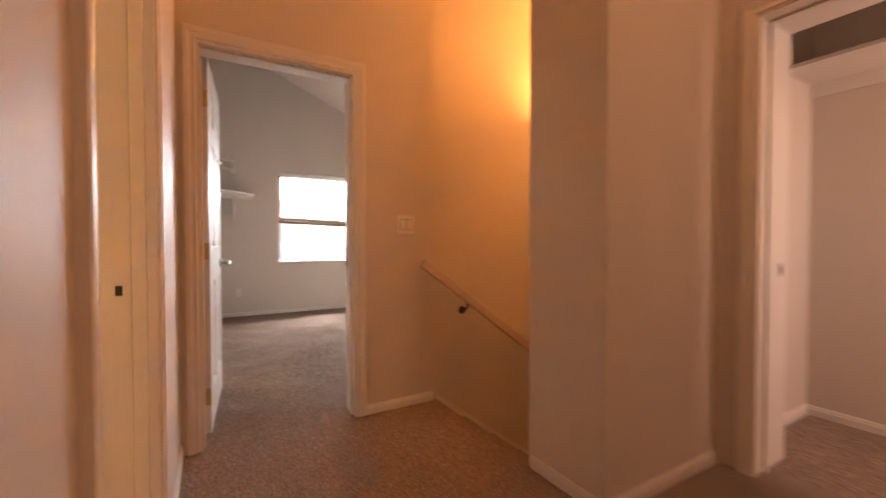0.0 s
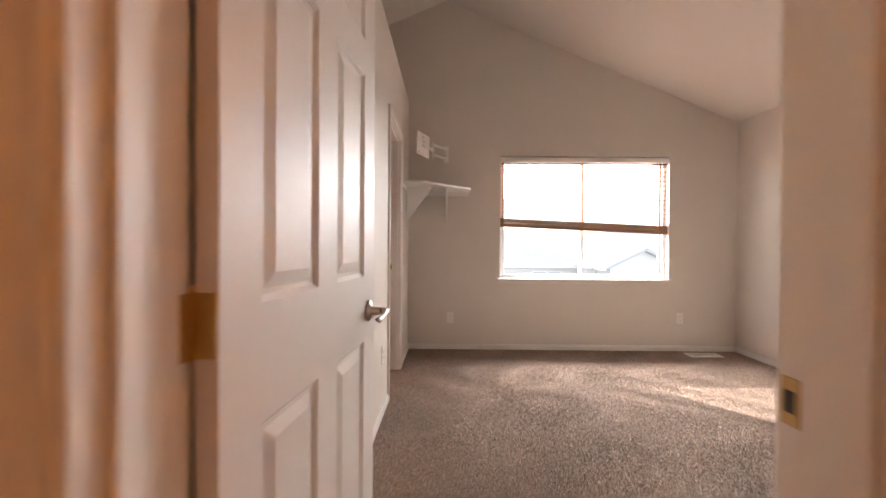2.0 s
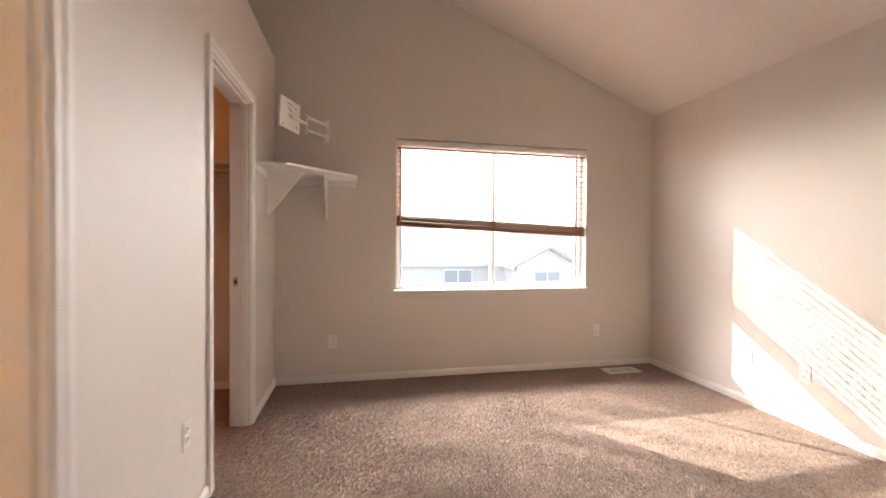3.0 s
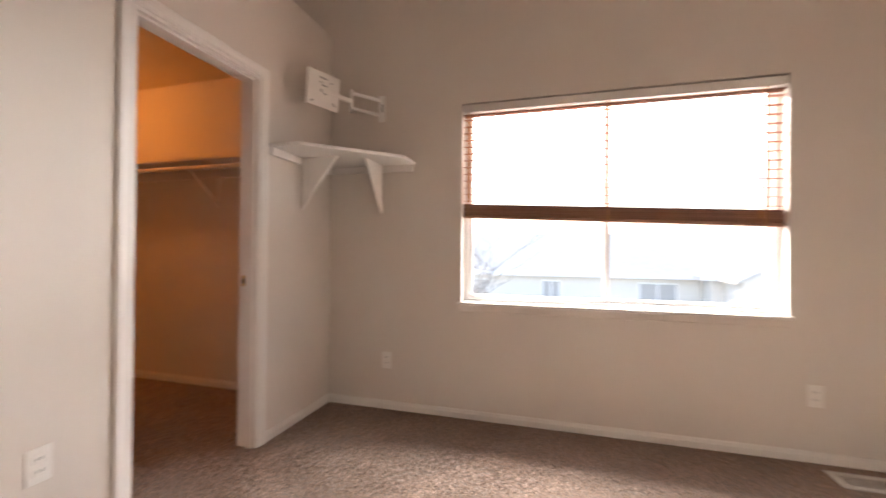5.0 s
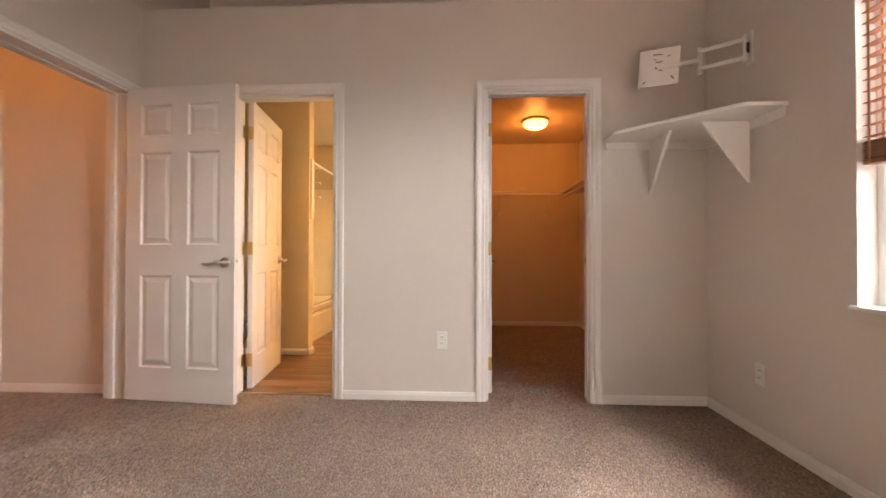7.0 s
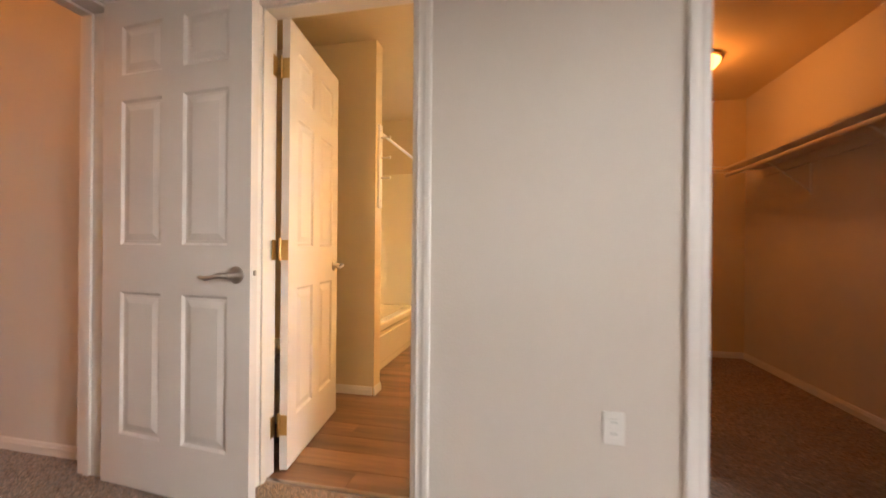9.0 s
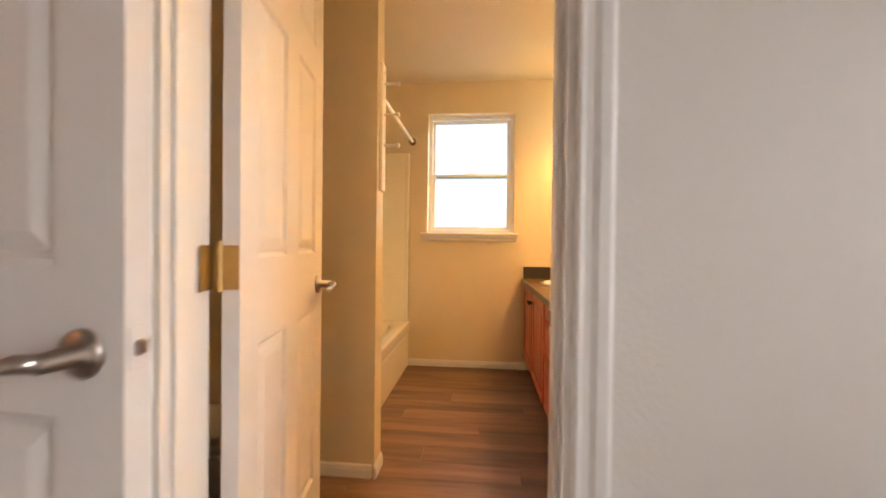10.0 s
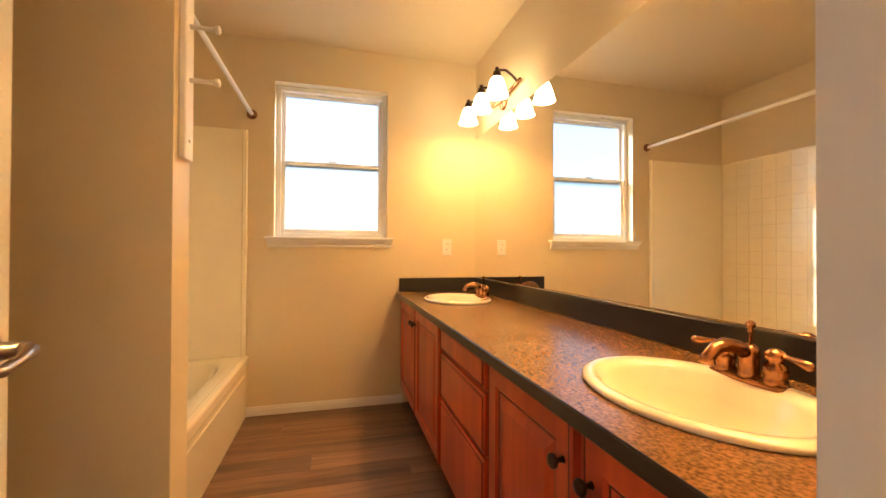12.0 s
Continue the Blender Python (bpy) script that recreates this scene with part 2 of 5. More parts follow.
def wall(name, axis, c0, c1, u0, u1, z0, z1, mat, holes=(), r=0.0):
    """A wall slab across axis from c0 to c1, along the other axis from u0 to u1, with holes (u0, u1, z0, z1) cut through."""
    us = sorted({u0, u1, *[h[0] for h in holes], *[h[1] for h in holes]})
    zs = sorted({z0, z1, *[h[2] for h in holes], *[h[3] for h in holes]})
    us, zs = [u for u in us if u0 <= u <= u1], [z for z in zs if z0 <= z <= z1]
    bm = bmesh.new()
    vert = {}

    def v(c, u, z):
        key = (c, u, z)
        if key not in vert:
            vert[key] = bm.verts.new((c, u, z) if axis == "x" else (u, c, z))
        return vert[key]

    def solid(i, j):
        if not (0 <= i < len(us) - 1 and 0 <= j < len(zs) - 1):
            return False
        um, zm = (us[i] + us[i + 1]) / 2, (zs[j] + zs[j + 1]) / 2
        return not any(h[0] < um < h[1] and h[2] < zm < h[3] for h in holes)

    for i in range(len(us) - 1):
        for j in range(len(zs) - 1):
            if not solid(i, j):
                continue
            a, b, c, d = us[i], us[i + 1], zs[j], zs[j + 1]
            for k in (c0, c1):
                bm.faces.new((v(k, a, c), v(k, b, c), v(k, b, d), v(k, a, d)))
            for ok, p, q in ((solid(i - 1, j), (a, c), (a, d)), (solid(i + 1, j), (b, c), (b, d)), (solid(i, j - 1), (a, c), (b, c)), (solid(i, j + 1), (a, d), (b, d))):
                if not ok:
                    bm.faces.new((v(c0, *p), v(c1, *p), v(c1, *q), v(c0, *q)))
    if r:
        es = [e for e in bm.edges if abs(e.verts[0].co.z - e.verts[1].co.z) > 0.5 and e.calc_face_angle(0) > 1]
        bmesh.ops.bevel(bm, geom=es, offset=r, segments=4, affect="EDGES", profile=0.5)
    ob = part(name, bm, mat)
    return tagged(ob, kind="structure", category="wall")


CASING = [(0.0, 0.0), (0.0, 0.009), (0.006, 0.012), (0.014, 0.0105), (0.024, 0.0115), (0.034, 0.0155), (0.050, 0.0165), (0.057, 0.014), (0.057, 0.0)]
BASE = [(0.0, 0.0), (0.0, 0.012), (0.036, 0.012), (0.043, 0.009), (0.051, 0.0075), (0.058, 0.003), (0.058, 0.0)]


def baseboard(p, q, out, z=0.0):
    bm = bmesh.new()
    d = Vector((*q, z)) - Vector((*p, z))
    a, b = (p, q) if Vector(out).cross(d).z > 0 else (q, p)
    sweep(bm, BASE, [(*a, z), (*b, z)], out)
    ob = part("baseboard", bm, TRIM)
    return tagged(ob, "white painted moulded baseboard along the wall", "baseboard", kind="structure")

# ---- structure ----
N, E, S0, S1, LEDGE = 7.0, 3.478, 3.07, 3.235, 2.63   # bedroom: north face, east face, south wall's two faces, top of west wall
RIDGE_X, RIDGE_Z, EAVE = 0.39, 3.70, 2.42
SLOPE = (RIDGE_Z - EAVE) / (E - RIDGE_X)
LBACK = -0.75
DOOR_H = 2.045
ENTRY = (0.060, 0.872)
BATH_D = (3.89, 4.602)
CLOS_D = (5.585, 6.283)
HB_D = (1.41, 2.176)
HD_D = (0.78, 1.60)
WIN = (0.976, 2.768, 0.745, 2.06)

wall("wall_west", "x", -0.115, 0.0, S1, N, 0, LEDGE, WALL, [(*BATH_D, -1, DOOR_H), (*CLOS_D, -1, DOOR_H)])
wall("wall_north", "y", N, N + 0.14, BX - 0.14, E + 0.12, -0.3, EAVE, WALL, [WIN])
wall("wall_south", "y", S0, S1, -0.115, 1.41, 0, EAVE, WALL, [(*ENTRY, -1, DOOR_H)])
wall("wall_east", "x", E, E + 0.12, S1, N, -0.3, EAVE, WALL)


def gable(name, y0, y1):
    bm = bmesh.new()
    prof = [(E + 0.12, EAVE), (E + 0.12, EAVE + 0.02), (RIDGE_X, RIDGE_Z + 0.07), (LBACK - 0.06, RIDGE_Z - SLOPE * (RIDGE_X - LBACK) + 0.07), (LBACK - 0.06, EAVE)]
    a, b = [bm.verts.new((x, y0, z)) for x, z in prof], [bm.verts.new((x, y1, z)) for x, z in prof]
    bm.faces.new(a), bm.faces.new(b)
    for k in range(len(prof)):
        bm.faces.new((a[k], a[(k + 1) % 5], b[(k + 1) % 5], b[k]))
    return tagged(part(name, bm, WALL), kind="structure", category="wall")


tagged(box("wall_north_upper", (BX - 0.14, LBACK - 0.06, N, N + 0.14, EAVE, 2.53), WALL), kind="structure", category="wall")
gable("wall_north_gable", N, N + 0.14)
gable("wall_south_gable", S0 + 0.10, S1)


def slope(name, xa, za, xb, zb, y0, y1):
    bm = bmesh.new()
    v = [bm.verts.new(p) for y in (y0, y1) for p in ((xa, y, za), (xb, y, zb), (xb, y, zb + 0.1), (xa, y, za + 0.1))]
    for q in ((0, 1, 2, 3), (4, 5, 6, 7), (0, 1, 5, 4), (2, 3, 7, 6), (0, 3, 7, 4), (1, 2, 6, 5)):
        bm.faces.new([v[i] for i in q])
    return tagged(part(name, bm, CEIL), kind="structure", category="ceiling")


slope("ceiling_east", E + 0.12, EAVE - 0.12 * SLOPE, RIDGE_X, RIDGE_Z, S1, N)
slope("ceiling_west", RIDGE_X, RIDGE_Z, LBACK - 0.06, RIDGE_Z - SLOPE * (RIDGE_X - LBACK + 0.06), S1, N)
wall("wall_ledge_back", "x", LBACK - 0.06, LBACK, S1, N, 2.55, RIDGE_Z - SLOPE * (RIDGE_X - LBACK), WALL)
tagged(box("plant_ledge", (LBACK, -0.115, S1, N, 2.55, LEDGE), WALL), "painted drywall plant ledge above the closet", "ledge", kind="structure")
tagged(box("ceiling_bathroom", (BX - 0.14, -0.115, 2.95, N, BCEIL, 2.53), BATHWALL), kind="structure", category="ceiling")

# bathroom and closet shell
wall("wall_exterior_west", "x", BX - 0.14, BX, 0.5, N, -0.3, 2.53, BATHWALL, [BWIN])
wall("wall_between_baths", "y", 2.95, 3.05, BX, -0.115, 0, BCEIL, BATHWALL)
wall("wall_bath_closet", "y", BM, BM + 0.115, BX, -0.115, 0, BCEIL, BATHWALL)
wall("wall_tub_end", "x", PX - 0.115, PX, 3.05, PY, 0, BCEIL, BATHWALL, r=0.012)
# thin paint layer sides: inner faces of the bedroom wall towards bathroom and closet
bm = bmesh.new()
for a, b, c, d in ((3.05, BATH_D[0], 0, BCEIL), (BATH_D[0], BATH_D[1], DOOR_H, BCEIL), (BATH_D[1], BM, 0, BCEIL)):
    add_box(bm, -0.121, -0.1155, a, b, c, d)
tagged(part("wall_bath_east_lining", bm, BATHWALL), kind="structure", category="wall")

# hall
ST = S0 + 0.06   # stairwell wall, set back from the hall wall
wall("wall_stair_north", "y", ST, S1, 1.41, 4.7, -2.8, EAVE, WALL)
HX = -0.018
HCEIL = 3.0
wall("wall_hall_upper", "y", S0, S0 + 0.095, -0.115, 1.41, EAVE, HCEIL, WALL)
wall("wall_stair_upper", "y", ST, ST + 0.035, 1.41, 4.7, EAVE, HCEIL, WALL)
wall("wall_hall_west", "x", HX - 0.115, HX, -0.7, S0, 0, HCEIL, WALL, [(*HB_D, -1, DOOR_H)])
wall("wall_stair_block", "y", 1.74, 2.16, 1.40, 4.7, -2.8, HCEIL, WALL, r=0.02)
wall("wall_hall_east", "x", 2.2, 2.5, -0.7, 1.74, 0, HCEIL, WALL, [(*HD_D, -1, DOOR_H)])
wall("wall_hall_south", "y", -0.82, -0.7, -0.1, 2.5, 0, HCEIL, WALL)
tagged(box("ceiling_hall", (-0.115, 4.7, -0.82, ST, HCEIL, HCEIL + 0.1), CEIL), kind="structure", category="ceiling")
wall("wall_stair_end", "x", 4.6, 4.7, 2.16, ST, -2.8, HCEIL, WALL)
wall("wall_side_room_east", "x", 3.25, 3.35, -0.2, 1.74, 0, HCEIL, WALL)
# The opening is assumed, out of view, to let light into the side room.
wall("wall_side_room_south", "y", -0.3, -0.2, 2.5, 3.35, 0, HCEIL, WALL, [(2.74, 3.06, 1.0, 1.8)])
wall("wall_hall_bath_south", "y", 1.23, 1.33, BX, HX - 0.115, 0, 2.53, BATHWALL)
wall("wall_hall_bath_west", "x", -2.15, -2.05, 1.33, 2.95, 0, 2.44, BATHWALL)
tagged(box("ceiling_hall_bath", (BX, HX - 0.115, 1.23, 2.95, 2.44, 2.53), CEIL), kind="structure", category="ceiling")
bm = bmesh.new()
for a, b, c, d in ((1.33, HB_D[0], 0, 2.44), (HB_D[0], HB_D[1], DOOR_H, 2.44), (HB_D[1], 2.95, 0, 2.44)):
    add_box(bm, HX - 0.121, HX - 0.1155, a, b, c, d)
tagged(part("wall_hall_bath_lining", bm, BATHWALL), kind="structure", category="wall")

# floors
for nm, r_ in (("floor_bedroom", (-0.06, E, S1 - 0.06, N)), ("floor_closet", (BX, -0.06, BM + 0.115, N)), ("floor_hall", (HX - 0.06, 1.41, -0.7, S0 + 0.02)), ("floor_threshold", (ENTRY[0], ENTRY[1], S0 + 0.02, S1 - 0.06)), ("floor_alcove", (1.41, 3.25, -0.7, 1.80))):
    tagged(box(nm, (*r_, -0.25, 0.0), CARPET), "brown-grey cut pile wall-to-wall carpet", "carpet", kind="structure")
tagged(box("floor_bath_base", (BX, -0.06, 3.05, BM, -0.25, -0.006), DARK), kind="structure", category="floor")
tagged(box("floor_hall_bath", (-2.15, HX - 0.06, 1.33, 2.95, -0.25, -0.002), VINYL), "dark brown wood-look vinyl floor", "floor", kind="structure")


# ---- doors and casings ----

def frame_basis(axis, face_a, face_b, u0, u1):
    """Returns to-world functions for a doorway in a wall across axis."""
    if axis == "x":
        return lambda c, u, z: (c, u, z)
    return lambda c, u, z: (u, c, z)


def door_frame(axis, c0, c1, u0, u1, mat_in=None, stop_at=0.5, label="white painted door jamb with moulded casing", strike=None, sides=(True, True), plate_mat=BRASS):
    """Jamb boards lining a doorway, a stop, and casing on each face. c0 < c1 are the wall's faces."""
    P = frame_basis(axis, c0, c1, u0, u1)
    top = tagged(new("door_frame"), label, "door frame", "door frames", "structure")
    h = DOOR_H

    def jb(name, ca, cb, ua, ub, za, zb, mat=TRIM, r=0.0):
        p, q = P(ca, ua, za), P(cb, ub, zb)
        return box(name, (min(p[0], q[0]), max(p[0], q[0]), min(p[1], q[1]), max(p[1], q[1]), za, zb), mat, top, r=r)

    t = 0.018
    jb("jamb", c0 - 0.002, c1 + 0.002, u0, u0 + t, 0, h)
    jb("jamb", c0 - 0.002, c1 + 0.002, u1 - t, u1, 0, h)
    jb("head_jamb", c0 - 0.002, c1 + 0.002, u0 + t, u1 - t, h - t, h)
    s = c0 + (c1 - c0) * stop_at
    jb("door_stop", s - 0.018, s + 0.018, u0 + t, u0 + t + 0.011, 0, h - t, r=0.002)
    jb("door_stop", s - 0.018, s + 0.018, u1 - t - 0.011, u1 - t, 0, h - t, r=0.002)
    jb("door_stop", s - 0.018, s + 0.018, u0 + t + 0.011, u1 - t - 0.011, h - t - 0.011, h - t, r=0.002)
    for on, c, sign in ((sides[0], c0, -1), (sides[1], c1, 1)):
        if not on:
            continue
        out = Vector(P(sign, 0, 0))
        side = out.cross(Vector((0, 0, 1)))
        low_first = (side.y if axis == "x" else side.x) < 0
        a, b = (u0 + 0.004, u1 - 0.004) if low_first else (u1 - 0.004, u0 + 0.004)
        for nm, pth in (("casing", [P(c, a, 0), P(c, a, h - 0.004), P(c, b, h - 0.004), P(c, b, 0)]),):
            bm = bmesh.new()
            sweep(bm, CASING, pth, out)
            part(nm, bm, TRIM, top)
    if strike:
        u, c, d = strike
        ca, cb = c - 0.013, c + 0.013
        jb("strike_plate", ca, cb, u, u + d * 0.0025, 0.885, 0.945, plate_mat)
        jb("strike_hole", c - 0.008, c + 0.008, u, u + d * 0.0035, 0.901, 0.929, DARK)
    return top


def panel_rings(bm, x0, x1, z0, z1, y, s):
    """A raised moulded panel set into a door's face at y; s points out of the door."""
    steps = [(0.0, 0.0), (0.010, -0.009), (0.020, -0.009), (0.046, -0.002)]
    rings = []
    for ins, dep in steps:
        rings.append([bm.verts.new(p) for p in ((x0 + ins, y + s * dep, z0 + ins), (x1 - ins, y + s * dep, z0 + ins), (x1 - ins, y + s * dep, z1 - ins), (x0 + ins, y + s * dep, z1 - ins))])
    for a, b in zip(rings, rings[1:]):
        for k in range(4):
            bm.faces.new((a[k], a[(k + 1) % 4], b[(k + 1) % 4], b[k]))
    bm.faces.new(rings[-1])


def lever_handle(parent, x, z, y, s, way, mat=NICKEL):
    """A lever on a round rose; way is the direction of the lever along x."""
    bm = bmesh.new()
    lathe(bm, [(0.033, 0.0), (0.033, 0.004), (0.028, 0.009), (0.014, 0.012), (0.012, 0.050)], pose(x, y, z, -90 * s, 0, 0), 24)
    h = part("handle", bm, mat, parent, "satin nickel lever handle", smooth=True)
    bm = bmesh.new()
    pts = [(x, y + s * 0.044, z), (x + way * 0.02, y + s * 0.060, z + 0.002), (x + way * 0.05, y + s * 0.062, z - 0.005), (x + way * 0.085, y + s * 0.058, z - 0.012), (x + way * 0.115, y + s * 0.060, z - 0.006)]
    tube(bm, pts, [0.011, 0.011, 0.0075, 0.009, 0.006], 12)
    part("lever", bm, mat, h, smooth=True)
    return h


def interior_door(w, hinge_side=1, label="white six-panel interior door standing open", lever=True, jamb_plate=0.0):
    """Leaf from x=0 (hinge) to x=w, thickness about y=0, z up. Hinge knuckles stand on the hinge_side face."""
    top = tagged(new("interior_door"), label, "door", "interior doors")
    t, H = 0.035, 2.025
    st, mul = 0.105 * w / 0.76, 0.11 * w / 0.76
    pw = (w - 2 * st - mul) / 2
    xs = [0, st, st + pw, st + pw + mul, w - st, w]
    zs = [0, 0.213, 0.807, 1.002, 1.602, 1.707, 1.912, H]
    bm = bmesh.new()
    holes = set()
    for i in (1, 3):
        for j in (1, 3, 5):
            holes.add((i, j))
    for y in (-t / 2, t / 2):
        for i in range(5):
            for j in range(7):
                if (i, j) not in holes:
                    bm.faces.new([bm.verts.new(p) for p in ((xs[i], y, zs[j]), (xs[i + 1], y, zs[j]), (xs[i + 1], y, zs[j + 1]), (xs[i], y, zs[j + 1]))])
    for a, b in (((0, 0), (0, H)), ((0, H), (w, H)), ((w, H), (w, 0)), ((w, 0), (0, 0))):
        bm.faces.new([bm.verts.new(p) for p in ((a[0], -t / 2, a[1]), (b[0], -t / 2, b[1]), (b[0], t / 2, b[1]), (a[0], t / 2, a[1]))])
    bmesh.ops.remove_doubles(bm, verts=bm.verts, dist=1e-5)
    slab = part("leaf", bm, DOORP, top)
    for i, j in sorted(holes):
        for s in (-1, 1):
            bm = bmesh.new()
            panel_rings(bm, xs[i], xs[i + 1], zs[j], zs[j + 1], s * t / 2, s)
            part("panel", bm, DOORP, slab)
    for z in (0.20, 0.985, 1.80):
        bm = bmesh.new()
        y = hinge_side * (t / 2 + 0.004)
        lathe(bm, [(0.006, -0.048), (0.006, 0.048), (0.004, 0.054)], pose(-0.004, y, z), 12)
        add_box(bm, -0.0025, -0.0005, -0.016, y, z - 0.045, z + 0.045) if hinge_side > 0 else add_box(bm, -0.0025, -0.0005, y, 0.016, z - 0.045, z + 0.045)
        if jamb_plate:
            add_box(bm, -0.040, -0.004, hinge_side * jamb_plate, hinge_side * (jamb_plate + 0.002), z - 0.045, z + 0.045)
        for k in (-0.03, -0.01, 0.01, 0.03):
            lathe(bm, [(0.0068, z + k - 0.001), (0.0068, z + k + 0.001)], pose(-0.004, y, 0), 12)
        part("hinge", bm, BRASS, top, "brass butt hinge")
    if lever:
        for s in (-1, 1):
            lever_handle(top, w - 0.062, 0.892, s * t / 2, s, -1)
        bm = bmesh.new()
        add_box(bm, w, w + 0.0015, -0.012, 0.012, 0.872, 0.928, 0.0006)
        lp = part("latch_plate", bm, DOORP, top)
        bm = bmesh.new()
        add_box(bm, w + 0.001, w + 0.010, -0.0065, 0.0065, 0.890, 0.910, 0.003)
        part("latch_bolt", bm, NICKEL, lp, "satin nickel latch bolt")
    return top


door_frame("y", S0, S1, *ENTRY, stop_at=0.35, strike=(ENTRY[1] - 0.018, S1 - 0.02, -1))
door_frame("x", -0.121, 0.0, *BATH_D, stop_at=0.68, strike=(BATH_D[1] - 0.018, -0.105, -1), plate_mat=TRIM)
door_frame("x", -0.115, 0.0, *CLOS_D, stop_at=0.68, strike=(CLOS_D[1] - 0.018, -0.085, -1))
door_frame("x", HX - 0.121, HX, *HB_D, stop_at=0.68, strike=(HB_D[1] - 0.018, HX - 0.085, -1), plate_mat=TRIM)
door_frame("x", 2.2, 2.5, *HD_D, stop_at=0.32, strike=(HD_D[1] - 0.018, 2.43, -1), plate_mat=NICKEL)

entry = interior_door(0.772, 1, "white six-panel bedroom door standing open against the wall", jamb_plate=0.0165)
entry.matrix_world = pose(0.097, S1 + 0.012, 0.012, 0, 0, 85.0)
bath_door = interior_door(0.672, 1, "white six-panel bathroom door standing open", jamb_plate=0.037)
bath_door.matrix_world = pose(-0.130, BATH_D[0] + 0.060, 0.012, 0, 0, 188.7)
closet_door = interior_door(0.628, 1, "white six-panel closet door opened into the closet")
closet_door.matrix_world = pose(-0.124, CLOS_D[0] + 0.042, 0.012, 0, 0, 180)
hall_bath_door = interior_door(0.74, 1, "white six-panel door standing open into the hall bathroom")
hall_bath_door.matrix_world = pose(HX - 0.128, HB_D[0] + 0.026, 0.012, 0, 0, 180)

# ---- baseboards ----
for p, q, o in (
    ((0, CLOS_D[1] + 0.054), (0, N), (1, 0, 0)), ((0, BATH_D[1] + 0.054), (0, CLOS_D[0] - 0.054), (1, 0, 0)), ((0, S1), (0, BATH_D[0] - 0.054), (1, 0, 0)),
    ((0, N), (E, N), (0, -1, 0)), ((E, S1), (E, N), (-1, 0, 0)), ((ENTRY[1] + 0.054, S1), (E, S1), (0, 1, 0)),
    ((HX, HB_D[1] + 0.054), (HX, S0), (1, 0, 0)), ((HX, -0.7), (HX, HB_D[0] - 0.054), (1, 0, 0)), ((ENTRY[1] + 0.054, S0), (1.38, S0), (0, -1, 0)),
    ((1.40, 1.76), (1.40, 2.14), (-1, 0, 0)), ((1.40, 1.74), (2.2, 1.74), (0, -1, 0)), ((3.25, -0.2), (3.25, 1.74), (-1, 0, 0)), ((2.5, 1.74), (3.25, 1.74), (0, -1, 0)),
    ((BX, 3.815), (BX, 4.83), (1, 0, 0)), ((PX, 3.05), (PX, PY - 0.012), (1, 0, 0)), ((PX - 0.115, PY), (PX + 0.012, PY), (0, 1, 0)), ((PX, 3.05), (-0.121, 3.05), (0, 1, 0)),
    ((BX, BM + 0.115), (BX, N), (1, 0, 0)), ((BX, N), (-0.115, N), (0, -1, 0)), ((BX, BM + 0.115), (-0.115, BM + 0.115), (0, 1, 0)),
):
    baseboard(p, q, o)

# ---- bedroom things ----
def group_top(name, label, category, group="", kind=""):
    return tagged(new(name), label, category, group, kind)


def window_unit(axis, c, u0, u1, z0, z1, depth, slider, label, pane_mat):
    """A vinyl window set in an opening: outer frame, meeting bar, sashes and panes. c is the inner face of the frame; depth points out."""
    top = group_top("window_1" if slider else "window_2", label, "window", kind="structure")

    def bx(name, ca, cb, ua, ub, za, zb, mat=VINYLFRAME, r=0.003, par=None):
        a, b = sorted((c + depth * ca, c + depth * cb))
        lim = (a, b, ua, ub, za, zb) if axis == "x" else (ua, ub, a, b, za, zb)
        return box(name, lim, mat, par or top, r=r)

    f = 0.032
    bx("frame", 0, 0.06, u0, u0 + f, z0, z1)
    bx("frame", 0, 0.06, u1 - f, u1, z0, z1)
    bx("frame", 0, 0.06, u0 + f, u1 - f, z0, z0 + f)
    bx("frame", 0, 0.06, u0 + f, u1 - f, z1 - f, z1)
    halves = []
    if slider:
        m = (u0 + u1) / 2
        halves = [(u0 + f, m + 0.018, z0 + f, z1 - f, 0.008), (m - 0.018, u1 - f, z0 + f, z1 - f, 0.032)]
    else:
        m = z0 + (z1 - z0) * 0.49
        halves = [(u0 + f, u1 - f, z0 + f, m + 0.018, 0.008), (u0 + f, u1 - f, m - 0.018, z1 - f, 0.032)]
    g = 0.026
    for a, b, p, q, d in halves:
        sash = bx("sash", d, d + 0.022, a, a + g, p, q)
        for lim in ((b - g, b, p, q), (a + g, b - g, p, p + g), (a + g, b - g, q - g, q)):
            bx("sash_bar", d, d + 0.022, *lim, par=sash)
        pane = bx("pane", d + 0.009, d + 0.013, a + g, b - g, p + g, q - g, pane_mat, 0, sash)
        pane.visible_shadow = False
    if not slider:
        bx("sash_lock", -0.004, 0.012, (u0 + u1) / 2 - 0.03, (u0 + u1) / 2 + 0.03, m + 0.018, m + 0.03)
    return top


window_unit("y", N + 0.075, *WIN, 1, True, "white vinyl sliding window behind a half-raised blind", GLASS)
sill = box("window_sill", (WIN[0] - 0.02, WIN[1] + 0.02, N - 0.022, N + 0.075, WIN[2] - 0.004, WIN[2] + 0.014), TRIM, r=0.005, seg=2)
tagged(sill, "white painted sill board under the bedroom window", "window sill", kind="structure")
apron = box("trim", (WIN[0] - 0.01, WIN[1] + 0.01, N - 0.010, N, WIN[2] - 0.045, WIN[2] - 0.004), WALL, r=0.003)
tagged(apron, "painted apron trim under the window sill", "trim", kind="structure")


